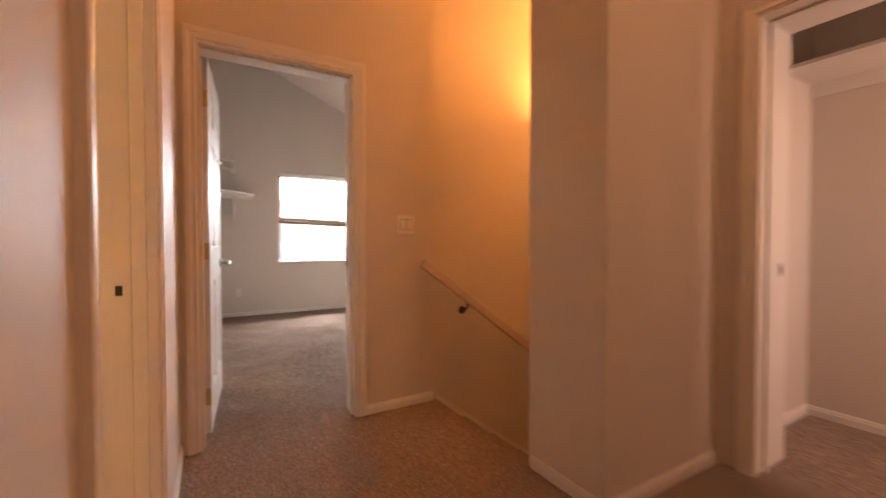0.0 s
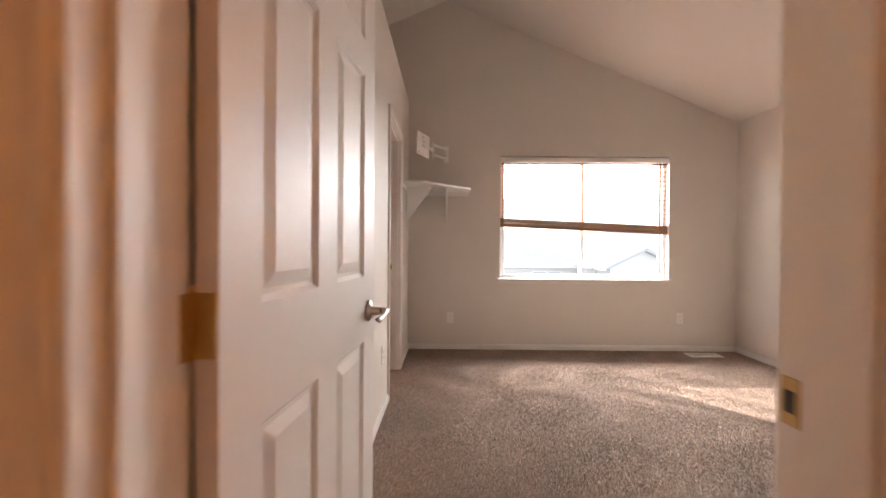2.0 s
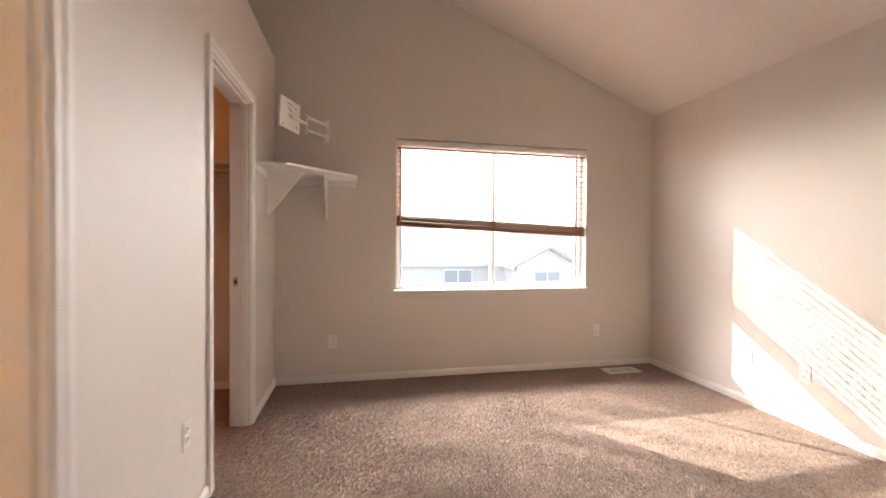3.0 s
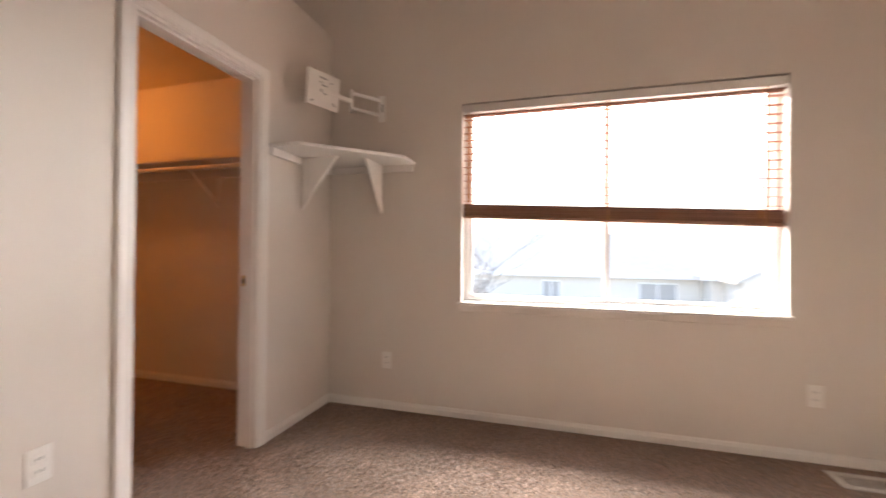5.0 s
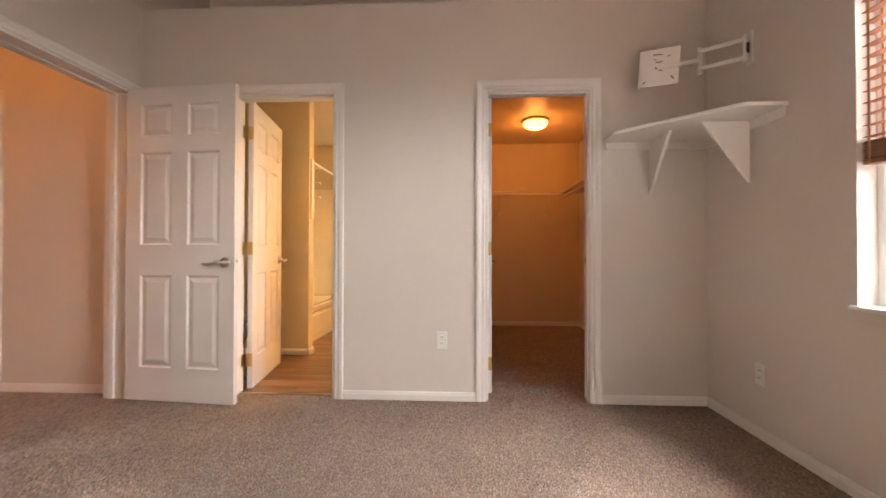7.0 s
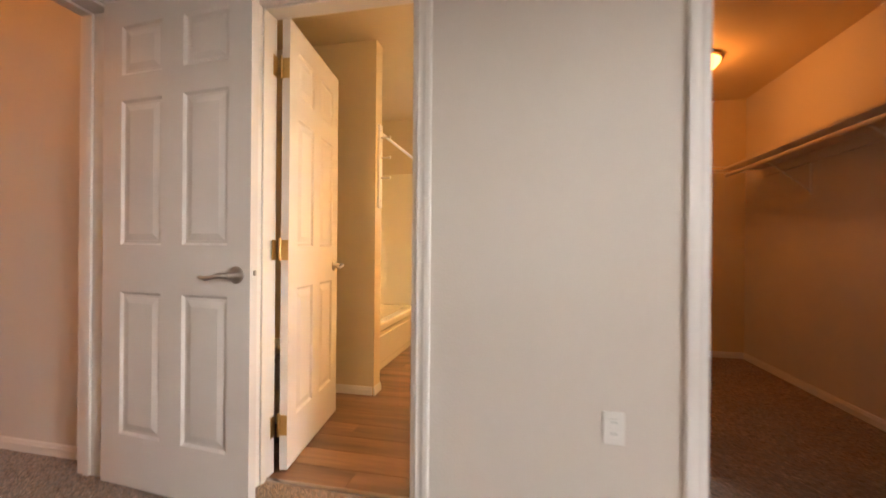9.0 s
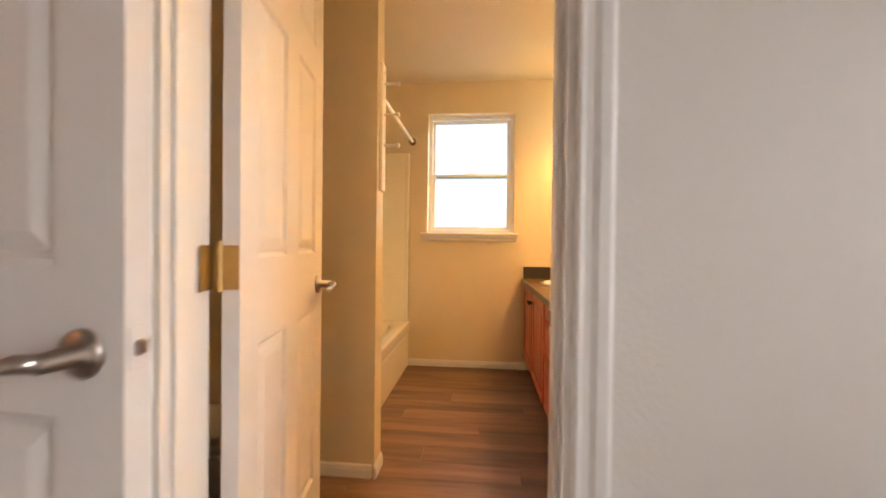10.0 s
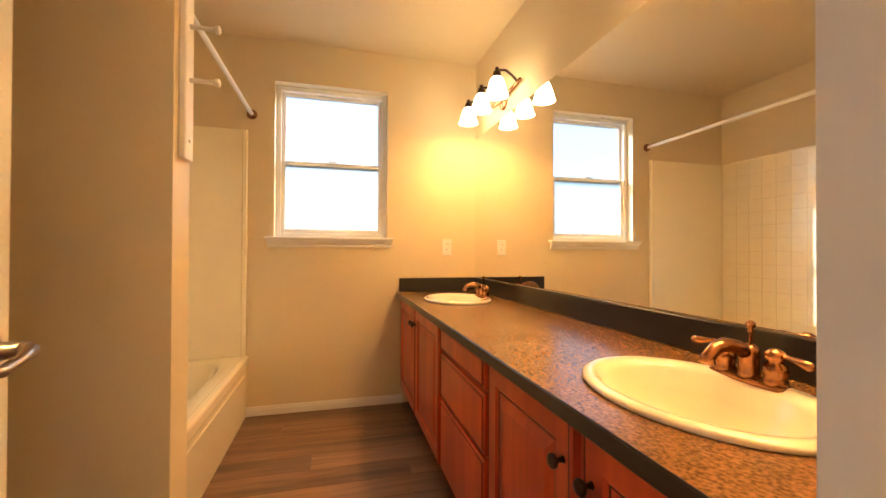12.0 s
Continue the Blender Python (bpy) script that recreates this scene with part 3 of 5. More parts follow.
def blind():
    top = group_top("window_blind", "brown wooden venetian blind half raised with its bottom hanging slanted", "blind")
    x0, x1, y = WIN[0] + 0.008, WIN[1] - 0.008, N + 0.038
    zt = WIN[3]
    box("head_rail", (x0, x1, y - 0.028, y + 0.022, zt - 0.045, zt - 0.006), TRIM, top, "white head rail", r=0.003)
    box("valance", (x0 - 0.004, x1 + 0.004, y - 0.036, y - 0.030, zt - 0.060, zt - 0.010), PLASTIC, top, "pale valance strip", r=0.002)
    box("top_slat", (x0, x1, y - 0.026, y + 0.026, zt - 0.080, zt - 0.070), BLINDWOOD, top, "brown wooden upper slat", r=0.002)
    zl, zr = 1.405, 1.330      # top of the gathered slats at the two ends
    me = None
    cnt = 13
    L = x1 - x0

    def slat(z_a, z_b, tilt, sag):
        nonlocal me
        ob = box("slat", (-L / 2, L / 2, -0.024, 0.024, -0.0014, 0.0014), BLINDWOOD, top, r=0.001) if me is None else new("slat", me)
        me = ob.data
        ob.parent = top
        ob.matrix_local = Matrix.Translation(((x0 + x1) / 2, y + sag, (z_a + z_b) / 2)) @ Matrix.Rotation(math.atan2(z_a - z_b, L), 4, "Y") @ Matrix.Rotation(radians(tilt), 4, "X")

    for k in range(cnt):
        f = (k + 0.6) / cnt
        slat(zt - 0.075 - f * (zt - 0.075 - zl), zt - 0.075 - f * (zt - 0.075 - zr), random.uniform(4.5, 7), 0)
    for k in range(15):
        slat(zl - 0.004 - k * 0.0046 + random.uniform(-0.001, 0.001), zr - 0.004 - k * 0.0046 + random.uniform(-0.001, 0.001), random.uniform(-2, 2), random.uniform(-0.003, 0.003))
    b = box("bottom_rail", (-L / 2, L / 2, -0.026, 0.026, -0.010, 0.010), BLINDWOOD, top, r=0.003)
    b.matrix_local = Matrix.Translation(((x0 + x1) / 2, y, (zl + zr) / 2 - 0.083)) @ Matrix.Rotation(math.atan2(zl - zr, L), 4, "Y")
    for x in (x0 + 0.03, (x0 + x1) / 2, x1 - 0.09):
        f = (x - x0) / L
        ze = zl + (zr - zl) * f - 0.09
        for yy in (y - 0.0265, y + 0.0265):
            box("ladder_tape", (x - 0.005, x + 0.005, yy - 0.0007, yy + 0.0007, ze, zt - 0.05), TAPE, top, "orange-brown cloth ladder tape")
    bm = bmesh.new()
    tube(bm, [(x1 - 0.12, y - 0.04, zt - 0.06), (x1 - 0.12, y - 0.042, 1.32)], 0.0015, 6)
    lathe(bm, [(0.002, 1.33), (0.008, 1.315), (0.009, 1.285), (0.004, 1.28)], pose(x1 - 0.12, y - 0.042, 0), 10)
    part("pull_cord", bm, TAPE, top, "cord with a wooden tassel")
    return top


blind()


def corner_shelf():
    top = group_top("corner_shelf", "white painted wooden shelf fixed in the bedroom corner", "shelf")
    z = 1.675
    bm = bmesh.new()
    foot = [(0.001, N - 0.001), (0.001, N - 0.65), (0.20, N - 0.65), (0.65, N - 0.20), (0.65, N - 0.001)]
    a, b = [bm.verts.new((*p, z)) for p in foot], [bm.verts.new((*p, z + 0.019)) for p in foot]
    bm.faces.new(a), bm.faces.new(b)
    for k in range(5):
        bm.faces.new((a[k], a[(k + 1) % 5], b[(k + 1) % 5], b[k]))
    bmesh.ops.bevel(bm, geom=[e for e in bm.edges], offset=0.002, segments=1, affect="EDGES")
    part("board", bm, TRIM, top)
    box("cleat", (0.001, 0.020, N - 0.64, N - 0.02, z - 0.045, z), TRIM, top, r=0.002)
    box("cleat", (0.02, 0.64, N - 0.020, N - 0.001, z - 0.045, z), TRIM, top, r=0.002)
    for wallx in (True, False):
        bm = bmesh.new()
        tri = [(0.022, z - 0.001), (0.27, z - 0.001), (0.022, z - 0.33)]
        f = 0.47 if not wallx else 0.36
        vs = []
        for o in (-0.009, 0.009):
            vs.append([bm.verts.new((d, N - f + o, h) if wallx else (f - 0.06 + o, N - d, h)) for d, h in tri])
        bm.faces.new(vs[0]), bm.faces.new(vs[1])
        for k in range(3):
            bm.faces.new((vs[0][k], vs[0][(k + 1) % 3], vs[1][(k + 1) % 3], vs[1][k]))
        part("bracket", bm, TRIM, top, "triangular white wooden bracket")
    return top


corner_shelf()


def tv_mount():
    top = group_top("television_mount", "white steel swivelling television wall mount with an empty plate", "wall mount")
    wp = Vector((0.40, N, 2.075))
    box("wall_plate", (0.375, 0.425, N - 0.012, N, 1.985, 2.165), WHITEMETAL, top, r=0.003)
    box("motor_box", (0.388, 0.412, N - 0.035, N - 0.012, 2.045, 2.105), DARK, top, "dark pivot block", r=0.004)
    el = Vector((0.265, N - 0.19, 2.075))
    for dz in (-0.05, 0.05):
        bm = bmesh.new()
        add_box(bm, 0, (el - wp).length - 0.01, -0.011, 0.011, -0.009, 0.009, 0.003)
        arm = part("arm", bm, WHITEMETAL, top)
        d = el - wp
        arm.matrix_local = Matrix.Translation(wp + Vector((0, -0.02, dz))) @ Matrix.Rotation(math.atan2(d.y, d.x), 4, "Z")
    for p in (el, wp + Vector((0, -0.03, 0))):
        bm = bmesh.new()
        lathe(bm, [(0.011, -0.075), (0.011, 0.075)], Matrix.Translation(p), 14)
        part("pivot", bm, WHITEMETAL, top, smooth=False)
    pc = Vector((0.178, N - 0.38, 2.082))
    bm = bmesh.new()
    d = pc - el
    add_box(bm, 0, d.length, -0.012, 0.012, -0.012, 0.012, 0.003)
    link = part("link", bm, WHITEMETAL, top)
    link.matrix_local = Matrix.Translation(el) @ Matrix.Rotation(math.atan2(d.y, d.x), 4, "Z")
    plate_m = Matrix.Translation(pc) @ Matrix.Rotation(math.atan2(0.19, 0.104), 4, "Z") @ Matrix.Rotation(radians(4), 4, "Y")
    bm = bmesh.new()
    add_box(bm, -0.108, 0.108, -0.0025, 0.0025, -0.11, 0.11, 0.002)
    add_box(bm, -0.108, -0.100, -0.0025, 0.014, -0.11, 0.11)
    pl = part("mount_plate", bm, WHITEMETAL, top)
    pl.matrix_local = plate_m
    for u, w, lu, lw, rot in ((-0.01, 0.075, 0.05, 0.005, 5), (0.0, 0.03, 0.035, 0.005, 0), (-0.02, 0.045, 0.02, 0.004, 20), (-0.015, -0.005, 0.02, 0.006, 70), (0.01, -0.02, 0.02, 0.006, 20), (0.07, 0.0, 0.026, 0.005, 30), (0.075, -0.07, 0.026, 0.006, 45), (-0.075, -0.085, 0.02, 0.005, -40), (0.05, 0.06, 0.014, 0.004, -30)):
        bm = bmesh.new()
        add_box(bm, -lu / 2, lu / 2, -0.0035, -0.002, -lw / 2, lw / 2)
        s = part("slot", bm, DARK, pl)
        s.matrix_local = Matrix.Translation((u, 0, w)) @ Matrix.Rotation(radians(rot), 4, "Y")
    return top


tv_mount()


def wall_box(m, gang=1, kind="outlet", label="white plastic wall outlet"):
    """A cover plate in the local xz plane, facing -y."""
    top = group_top("light_switch" if kind != "outlet" else "wall_outlet", label, "switch" if kind != "outlet" else "outlet", "switches" if kind != "outlet" else "outlets")
    w = 0.070 + (gang - 1) * 0.046
    box("cover_plate", (-w / 2, w / 2, -0.006, 0, -0.0575, 0.0575), PLASTIC, top, r=0.003, seg=2)
    for g in range(gang):
        x = (g - (gang - 1) / 2) * 0.046
        if kind == "outlet":
            for z in (-0.02, 0.02):
                s = box("socket", (x - 0.0165, x + 0.0165, -0.009, -0.005, z - 0.014, z + 0.014), PLASTIC, top, r=0.003)
                for dx in (-0.006, 0.006):
                    box("slot", (x + dx - 0.0012, x + dx + 0.0012, -0.0098, -0.0085, z - 0.002, z + 0.007), DARK, s)
        elif kind == "rocker":
            box("rocker", (x - 0.0165, x + 0.0165, -0.010, -0.005, -0.033, 0.033), PLASTIC, top, r=0.002)
            box("gap_line", (x - 0.0185, x + 0.0185, -0.0064, -0.0058, -0.0350, 0.0350), DARK, top)
        else:
            box("toggle_slot", (x - 0.006, x + 0.006, -0.0068, -0.005, -0.013, 0.013), TRIM, top)
            box("toggle", (x - 0.004, x + 0.004, -0.017, -0.005, -0.002, 0.010), PLASTIC, top, r=0.001)
    top.matrix_world = m
    return top


wall_box(pose(0, 5.31, 0.395, 0, 0, 90))
wall_box(pose(2.887, N, 0.347))
wall_box(pose(0.455, N, 0.335))
wall_box(pose(E, 5.98, 0.345, 0, 0, -90))
wall_box(pose(E, 5.59, 0.345, 0, 0, -90))
wall_box(pose(0.955, S1, 1.155, 0, 0, 180), 1, "toggle", "white plastic toggle light switch")
wall_box(pose(1.19, S0, 1.155), 2, "rocker", "white double rocker light switch")
wall_box(pose(BX, 5.15, 1.09, 0, 0, 90), 1, "outlet", "white outlet over the bathroom counter")


def floor_vent():
    top = group_top("floor_register", "white steel floor register set in the carpet", "floor vent")
    x, y = 3.04, 6.83
    bm = bmesh.new()
    for lim in ((-0.165, 0.165, -0.075, -0.05), (-0.165, 0.165, 0.05, 0.075), (-0.165, -0.13, -0.05, 0.05), (0.13, 0.165, -0.05, 0.05)):
        add_box(bm, x + lim[0], x + lim[1], y + lim[2], y + lim[3], 0.0, 0.009, 0.002)
    part("rim", bm, WHITEMETAL, top)
    box("duct", (x - 0.13, x + 0.13, y - 0.05, y + 0.05, 0.0005, 0.002), DARK, top)
    for k in range(13):
        bm = bmesh.new()
        add_box(bm, -0.001, 0.001, -0.05, 0.05, 0.0, 0.008)
        s = part("louvre", bm, WHITEMETAL, top)
        s.matrix_local = Matrix.Translation((x - 0.12 + k * 0.02, y, 0.001)) @ Matrix.Rotation(radians(30), 4, "Y")
    return top


floor_vent()

# ---- hall and stairs ----
RUN, RISE = 0.25, 0.184


def stairs():
    top = group_top("staircase", "carpeted stairs going down beside the hall", "stairs")
    for k in range(12):
        x, z = 1.41 + k * RUN, -(k + 1) * RISE
        box("step", (x - 0.02 if k else x, x + RUN, 2.162, ST - 0.002, z - 0.3, z), CARPET, top, r=0.0)
    bm = bmesh.new()
    prof = [(1.41, 0.03), (1.41, -0.20), (4.4, -0.20 - 2.99 * RISE / RUN), (4.4, 0.03 - 2.99 * RISE / RUN)]
    a, b = [bm.verts.new((x, ST - 0.016, z)) for x, z in prof], [bm.verts.new((x, ST - 0.0005, z)) for x, z in prof]
    bm.faces.new(a), bm.faces.new(b)
    for k in range(4):
        bm.faces.new((a[k], a[(k + 1) % 4], b[(k + 1) % 4], b[k]))
    part("skirt_board", bm, TRIM, top, "painted sloping skirt board")
    return top


stairs()


def handrail():
    top = group_top("handrail", "painted wooden handrail on dark metal brackets", "handrail")
    sl = RISE / RUN
    L = 3.4
    bm = bmesh.new()
    add_box(bm, 0, L, -0.019, 0.019, -0.032, 0.032, 0.010, 3)
    r = part("rail", bm, OAKRAIL, top)
    ang = math.atan(sl)
    p0 = Vector((1.275, S0 - 0.072, 0.915))
    r.matrix_local = Matrix.Translation(p0) @ Matrix.Rotation(ang, 4, "Y")
    for d in (0.42, 1.6, 2.8):
        c = p0 + Vector((d * math.cos(ang), 0, -d * math.sin(ang)))
        bm = bmesh.new()
        tube(bm, [c + Vector((0, 0, -0.03)), c + Vector((0, 0.005, -0.06)), c + Vector((0, 0.035, -0.085)), c + Vector((0, 0.068, -0.09))], 0.007, 8)
        lathe(bm, [(0.028, 0), (0.026, 0.006), (0.010, 0.010)], Matrix.Translation(c + Vector((0, 0.0715, -0.09))) @ pose(0, 0, 0, 90), 16)
        part("bracket", bm, DARKBRONZE, top, "dark bronze rail bracket", smooth=False)
    return top


handrail()


def ceiling_lamp(m, r, label, mat=DOME):
    top = group_top("ceiling_lamp", label, "lamp")
    bm = bmesh.new()
    lathe(bm, [(r * 0.98, 0.0), (r, -0.004), (r, -0.020), (r * 0.93, -0.024)], None, 32)
    part("base", bm, BRASS, top, smooth=False)
    bm = bmesh.new()
    lathe(bm, [(r * 0.92, -0.022), (r * 0.90, -0.045), (r * 0.75, -0.072), (r * 0.5, -0.09), (r * 0.2, -0.098), (0.004, -0.1)], None, 32)
    sh = part("shade", bm, mat, top, "lit frosted glass dome", smooth=True)
    sh.visible_shadow = False
    top.matrix_world = m
    return top



def wall_sconce(x, y, z):
    top = group_top("wall_sconce", "amber glass bowl uplight sconce on the stairwell wall", "lamp")
    bm = bmesh.new()
    lathe(bm, [(0.12, 0.0), (0.117, -0.03), (0.10, -0.065), (0.06, -0.095), (0.015, -0.11)], pose(x, y - 0.122, z), 28)
    bmesh.ops.delete(bm, geom=[f for f in bm.faces if len(f.verts) > 20 and f.calc_center_median().z > z - 0.01], context="FACES_ONLY")
    part("bowl", bm, DOME, top, "lit amber glass bowl", smooth=True)
    box("back_plate", (x - 0.04, x + 0.04, y - 0.012, y, z - 0.10, z + 0.02), DARKBRONZE, top, r=0.004)
    return top


wall_sconce(2.72, ST, 2.02)
lamp("stair_lamp_light", "POINT", Matrix.Translation((2.72, ST - 0.122, 2.00)), 23.0, WARM, 0.05)

# Hall ceiling lamp is out of view, added to brighten hall and alcove.
ceiling_lamp(pose(1.60, 0.20, HCEIL), 0.16, "added glass dome lamp, unseen on the hall ceiling")
lamp("hall_fill_light", "POINT", Matrix.Translation((1.60, 0.20, HCEIL - 0.15)), 3.4, (1.0, 0.48, 0.26), 0.10)
side = group_top("wardrobe_shelf", "painted wardrobe shelf in the side room", "shelf")
box("board", (2.85, 3.248, -0.19, 1.735, 1.98, 2.0), TRIM, side)
box("cleat", (3.23, 3.2485, -0.19, 1.735, 1.90, 1.98), TRIM, side)

# ---- closet ----
CY0 = BM + 0.115


def closet_shelf(x0, x1, y0, y1, z):
    top = group_top("closet_shelf", "painted closet shelf with a hanging rod under it", "shelf", "closet shelves")
    box("board", (x0, x1, y0, y1, z, z + 0.019), WALL, top, r=0.002)
    box("cleat", (x0, x1, y1 - 0.018, y1, z - 0.07, z), WALL, top)
    bm = bmesh.new()
    tube(bm, [(x0, y0 + 0.02, z - 0.05), (x1, y0 + 0.02, z - 0.05)], 0.016, 14)
    part("rod", bm, OAKRAIL, top, "round wooden hanging rod", smooth=False)
    return top


def wire_shelf(x0, x1, y0, y1, z):
    """Ventilated wire shelf on a wall at x0, with its front lip at x1."""
    top = group_top("wire_shelf", "white wire shelf along the closet's end wall", "shelf", "closet shelves")
    bm = bmesh.new()
    for x, h, r in ((x0 + 0.006, z, 0.003), ((x0 + x1) / 2, z - 0.004, 0.003), (x1, z, 0.0035), (x1, z - 0.028, 0.0045)):
        tube(bm, [(x, y0, h), (x, y1, h)], r, 8)
    part("long_rod", bm, WHITEMETAL, top)
    bm = bmesh.new()
    for k in range(int((y1 - y0) / 0.0254)):
        y = y0 + 0.012 + k * 0.0254
        tube(bm, [(x0 + 0.004, y, z + 0.003), (x1, y, z + 0.003), (x1 + 0.002, y, z - 0.028)], 0.0016, 4)
    part("cross_wire", bm, WHITEMETAL, top)
    for y in (y0 + 0.45, y1 - 0.45):
        bm = bmesh.new()
        tube(bm, [(x1 - 0.03, y, z - 0.006), (x0 + 0.012, y, z - 0.26)], 0.005, 8)
        add_box(bm, x0, x0 + 0.006, y - 0.011, y + 0.011, z - 0.29, z - 0.23)
        part("support_brace", bm, WHITEMETAL, top, "sloping white steel brace")
    return top


wire_shelf(BX + 0.001, BX + 0.31, CY0 + 0.004, N - 0.004, 1.75)
cs2 = closet_shelf(BX + 0.33, -0.13, N - 0.32, N - 0.001, 1.72)
for x in (-1.0, -1.9):
    bm = bmesh.new()
    tube(bm, [(x, N - 0.004, 1.44), (x, N - 0.03, 1.47), (x, N - 0.26, 1.655), (x, N - 0.30, 1.665), (x, N - 0.315, 1.69)], 0.006, 8)
    add_box(bm, x - 0.012, x + 0.012, N - 0.005, N - 0.001, 1.42, 1.70)
    part("rod_bracket", bm, WHITEMETAL, cs2, "white steel rod bracket")
ceiling_lamp(pose(-1.85, 6.25, BCEIL), 0.145, "lit frosted dome lamp on the closet ceiling")
lamp("closet_lamp_light", "POINT", Matrix.Translation((-1.85, 6.25, BCEIL - 0.13)), 2.2, (1.0, 0.33, 0.07), 0.09)

# ---- bathroom ----
CTZ, CFY, CABY = 0.775, 4.79, 4.832
window_unit("x", BX - 0.07, BWIN[0], BWIN[1], BWIN[2], BWIN[3], -1, False, "white vinyl single-hung window with frosted panes", FROST)
bm = bmesh.new()
add_box(bm, BX - 0.07, BX + 0.045, BWIN[0] - 0.055, BWIN[1] + 0.04, BWIN[2] - 0.018, BWIN[2] + 0.001, 0.006, 2)
tagged(part("window_sill", bm, TRIM), "white painted sill under the bathroom window", "window sill", kind="structure")
bm = bmesh.new()
ends = [[bm.verts.new((BX + d, y, BWIN[2] - 0.018 - h)) for d, h in ((0.0, 0.0), (0.036, 0.0), (0.034, 0.009), (0.026, 0.013), (0.022, 0.024), (0.014, 0.032), (0.014, 0.046), (0.010, 0.050), (0.0, 0.050))] for y in (BWIN[0] - 0.040, BWIN[1] + 0.025)]
bm.faces.new(ends[0]), bm.faces.new(ends[1])
for k in range(9):
    bm.faces.new((ends[0][k], ends[0][(k + 1) % 9], ends[1][(k + 1) % 9], ends[1][k]))
tagged(part("trim", bm, TRIM), "moulded apron trim under the bathroom sill", "trim", kind="structure")


def bathtub():
    top = group_top("bathtub", "cream acrylic bathtub with a one-piece tile-pattern surround", "bathtub")
    x0, x1, y0, y1, z = BX + 0.002, PX - 0.117, 3.052, 3.83, 0.385
    # basin
    bm = bmesh.new()
    n = 40

    def ring(ix, iy0, iy1, zz, p):
        out = []
        cx, cy, rx, ry = (x0 + x1) / 2, (y0 + iy0 + y1 - iy1) / 2, (x1 - x0) / 2 - ix, (y1 - iy1 - y0 - iy0) / 2
        for k in range(n):
            a = 2 * math.pi * k / n
            c, s = math.cos(a), math.sin(a)
            out.append(bm.verts.new((cx + rx * math.copysign(abs(c) ** p, c), cy + ry * math.copysign(abs(s) ** p, s), zz)))
        return out

    rs = [ring(0.0, 0.0, 0.0, z, 0.02), ring(0.06, 0.06, 0.085, z, 0.35), ring(0.075, 0.075, 0.10, z - 0.015, 0.4), ring(0.12, 0.11, 0.14, z - 0.2, 0.45), ring(0.20, 0.17, 0.20, z - 0.32, 0.5)]
    for a, b in zip(rs, rs[1:]):
        for k in range(n):
            bm.faces.new((a[k], a[(k + 1) % n], b[(k + 1) % n], b[k]))
    bm.faces.new(rs[-1])
    part("basin", bm, ACRYLIC, top, smooth=True)
    bm = bmesh.new()
    add_box(bm, x0, x1, y1 - 0.03, y1 - 0.004, 0.0, z - 0.06, 0.004)
    add_box(bm, x0, x1, y1 - 0.034, y1 + 0.012, z - 0.065, z + 0.003, 0.014, 3)
    part("apron", bm, ACRYLIC, top)
    bm = bmesh.new()
    add_box(bm, x0 + 0.07, x1 - 0.07, y1 - 0.006, y1 + 0.002, 0.06, z - 0.10, 0.006, 2)
    part("apron_panel", bm, ACRYLIC, top)
    zt = 1.83
    sur = box("surround_back", (x0 + 0.02, x1 - 0.02, y0 - 0.001, y0 + 0.018, z, zt), ACRYLIC, top, r=0.005, seg=2)
    for a, b in ((x0, x0 + 0.02), (x1 - 0.02, x1)):
        s = box("surround_side", (a, b, y0 + 0.018, y1 - 0.03, z, zt), ACRYLIC, top, r=0.004, seg=2)
        box("surround_flange", (a - 0.0, b + 0.008, y1 - 0.035, y1 - 0.005, z, zt) if a < -2 else (a - 0.008, b, y1 - 0.035, y1 - 0.005, z, zt), ACRYLIC, s, r=0.006, seg=2)
    me = None
    for i in range(14):
        for j in range(13):
            if me is None:
                bm = bmesh.new()
                add_box(bm, -0.0522, 0.0522, 0, 0.0025, -0.0522, 0.0522, 0.0015)
                o = part("tile", bm, ACRYLIC, sur)
                me = o.data
            else:
                o = new("tile", me)
                o.parent = sur
            o.location = (x0 + 0.08 + i * 0.106 + 0.02, y0 + 0.0175, z + 0.10 + j * 0.106)
            o.rotation_euler = (radians(random.uniform(-0.5, 0.5)), 0, radians(random.uniform(-0.5, 0.5)))
    return top


bathtub()

rod = group_top("shower_rod", "white shower curtain rod with bronze end flanges", "curtain rod")
bm = bmesh.new()
tube(bm, [(BX + 0.002, 3.845, 1.935), (PX - 0.117, 3.845, 1.935)], 0.0125, 14)
part("rod", bm, WHITEMETAL, rod, smooth=False)
for x, a in ((BX + 0.001, 90), (PX - 0.116, -90)):
    bm = bmesh.new()
    lathe(bm, [(0.032, 0), (0.030, 0.008), (0.018, 0.02)], pose(x, 3.845, 1.935, 0, a, 0), 18)
    part("flange", bm, BRONZE, rod, smooth=False)

rack = group_top("peg_rack", "tall narrow white wooden peg rack on the wall end", "peg rack")
box("board", (PX - 0.085, PX - 0.028, PY + 0.0005, PY + 0.018, 1.29, 1.87), TRIM, rack, r=0.003)
for z in (1.78, 1.64, 1.50):
    bm = bmesh.new()
    lathe(bm, [(0.007, 0.0), (0.0055, 0.045), (0.006, 0.055), (0.0105, 0.062), (0.011, 0.070), (0.006, 0.073)], pose(PX - 0.055, PY + 0.017, z, -90, 0, 0), 14)
    part("peg", bm, TRIM, rack, smooth=False)
for z in (1.34, 1.83):
    bm = bmesh.new()
    lathe(bm, [(0.005, 0), (0.004, 0.002)], pose(PX - 0.055, PY + 0.018, z, -90, 0, 0), 10)
    part("screw", bm, NICKEL, rack)

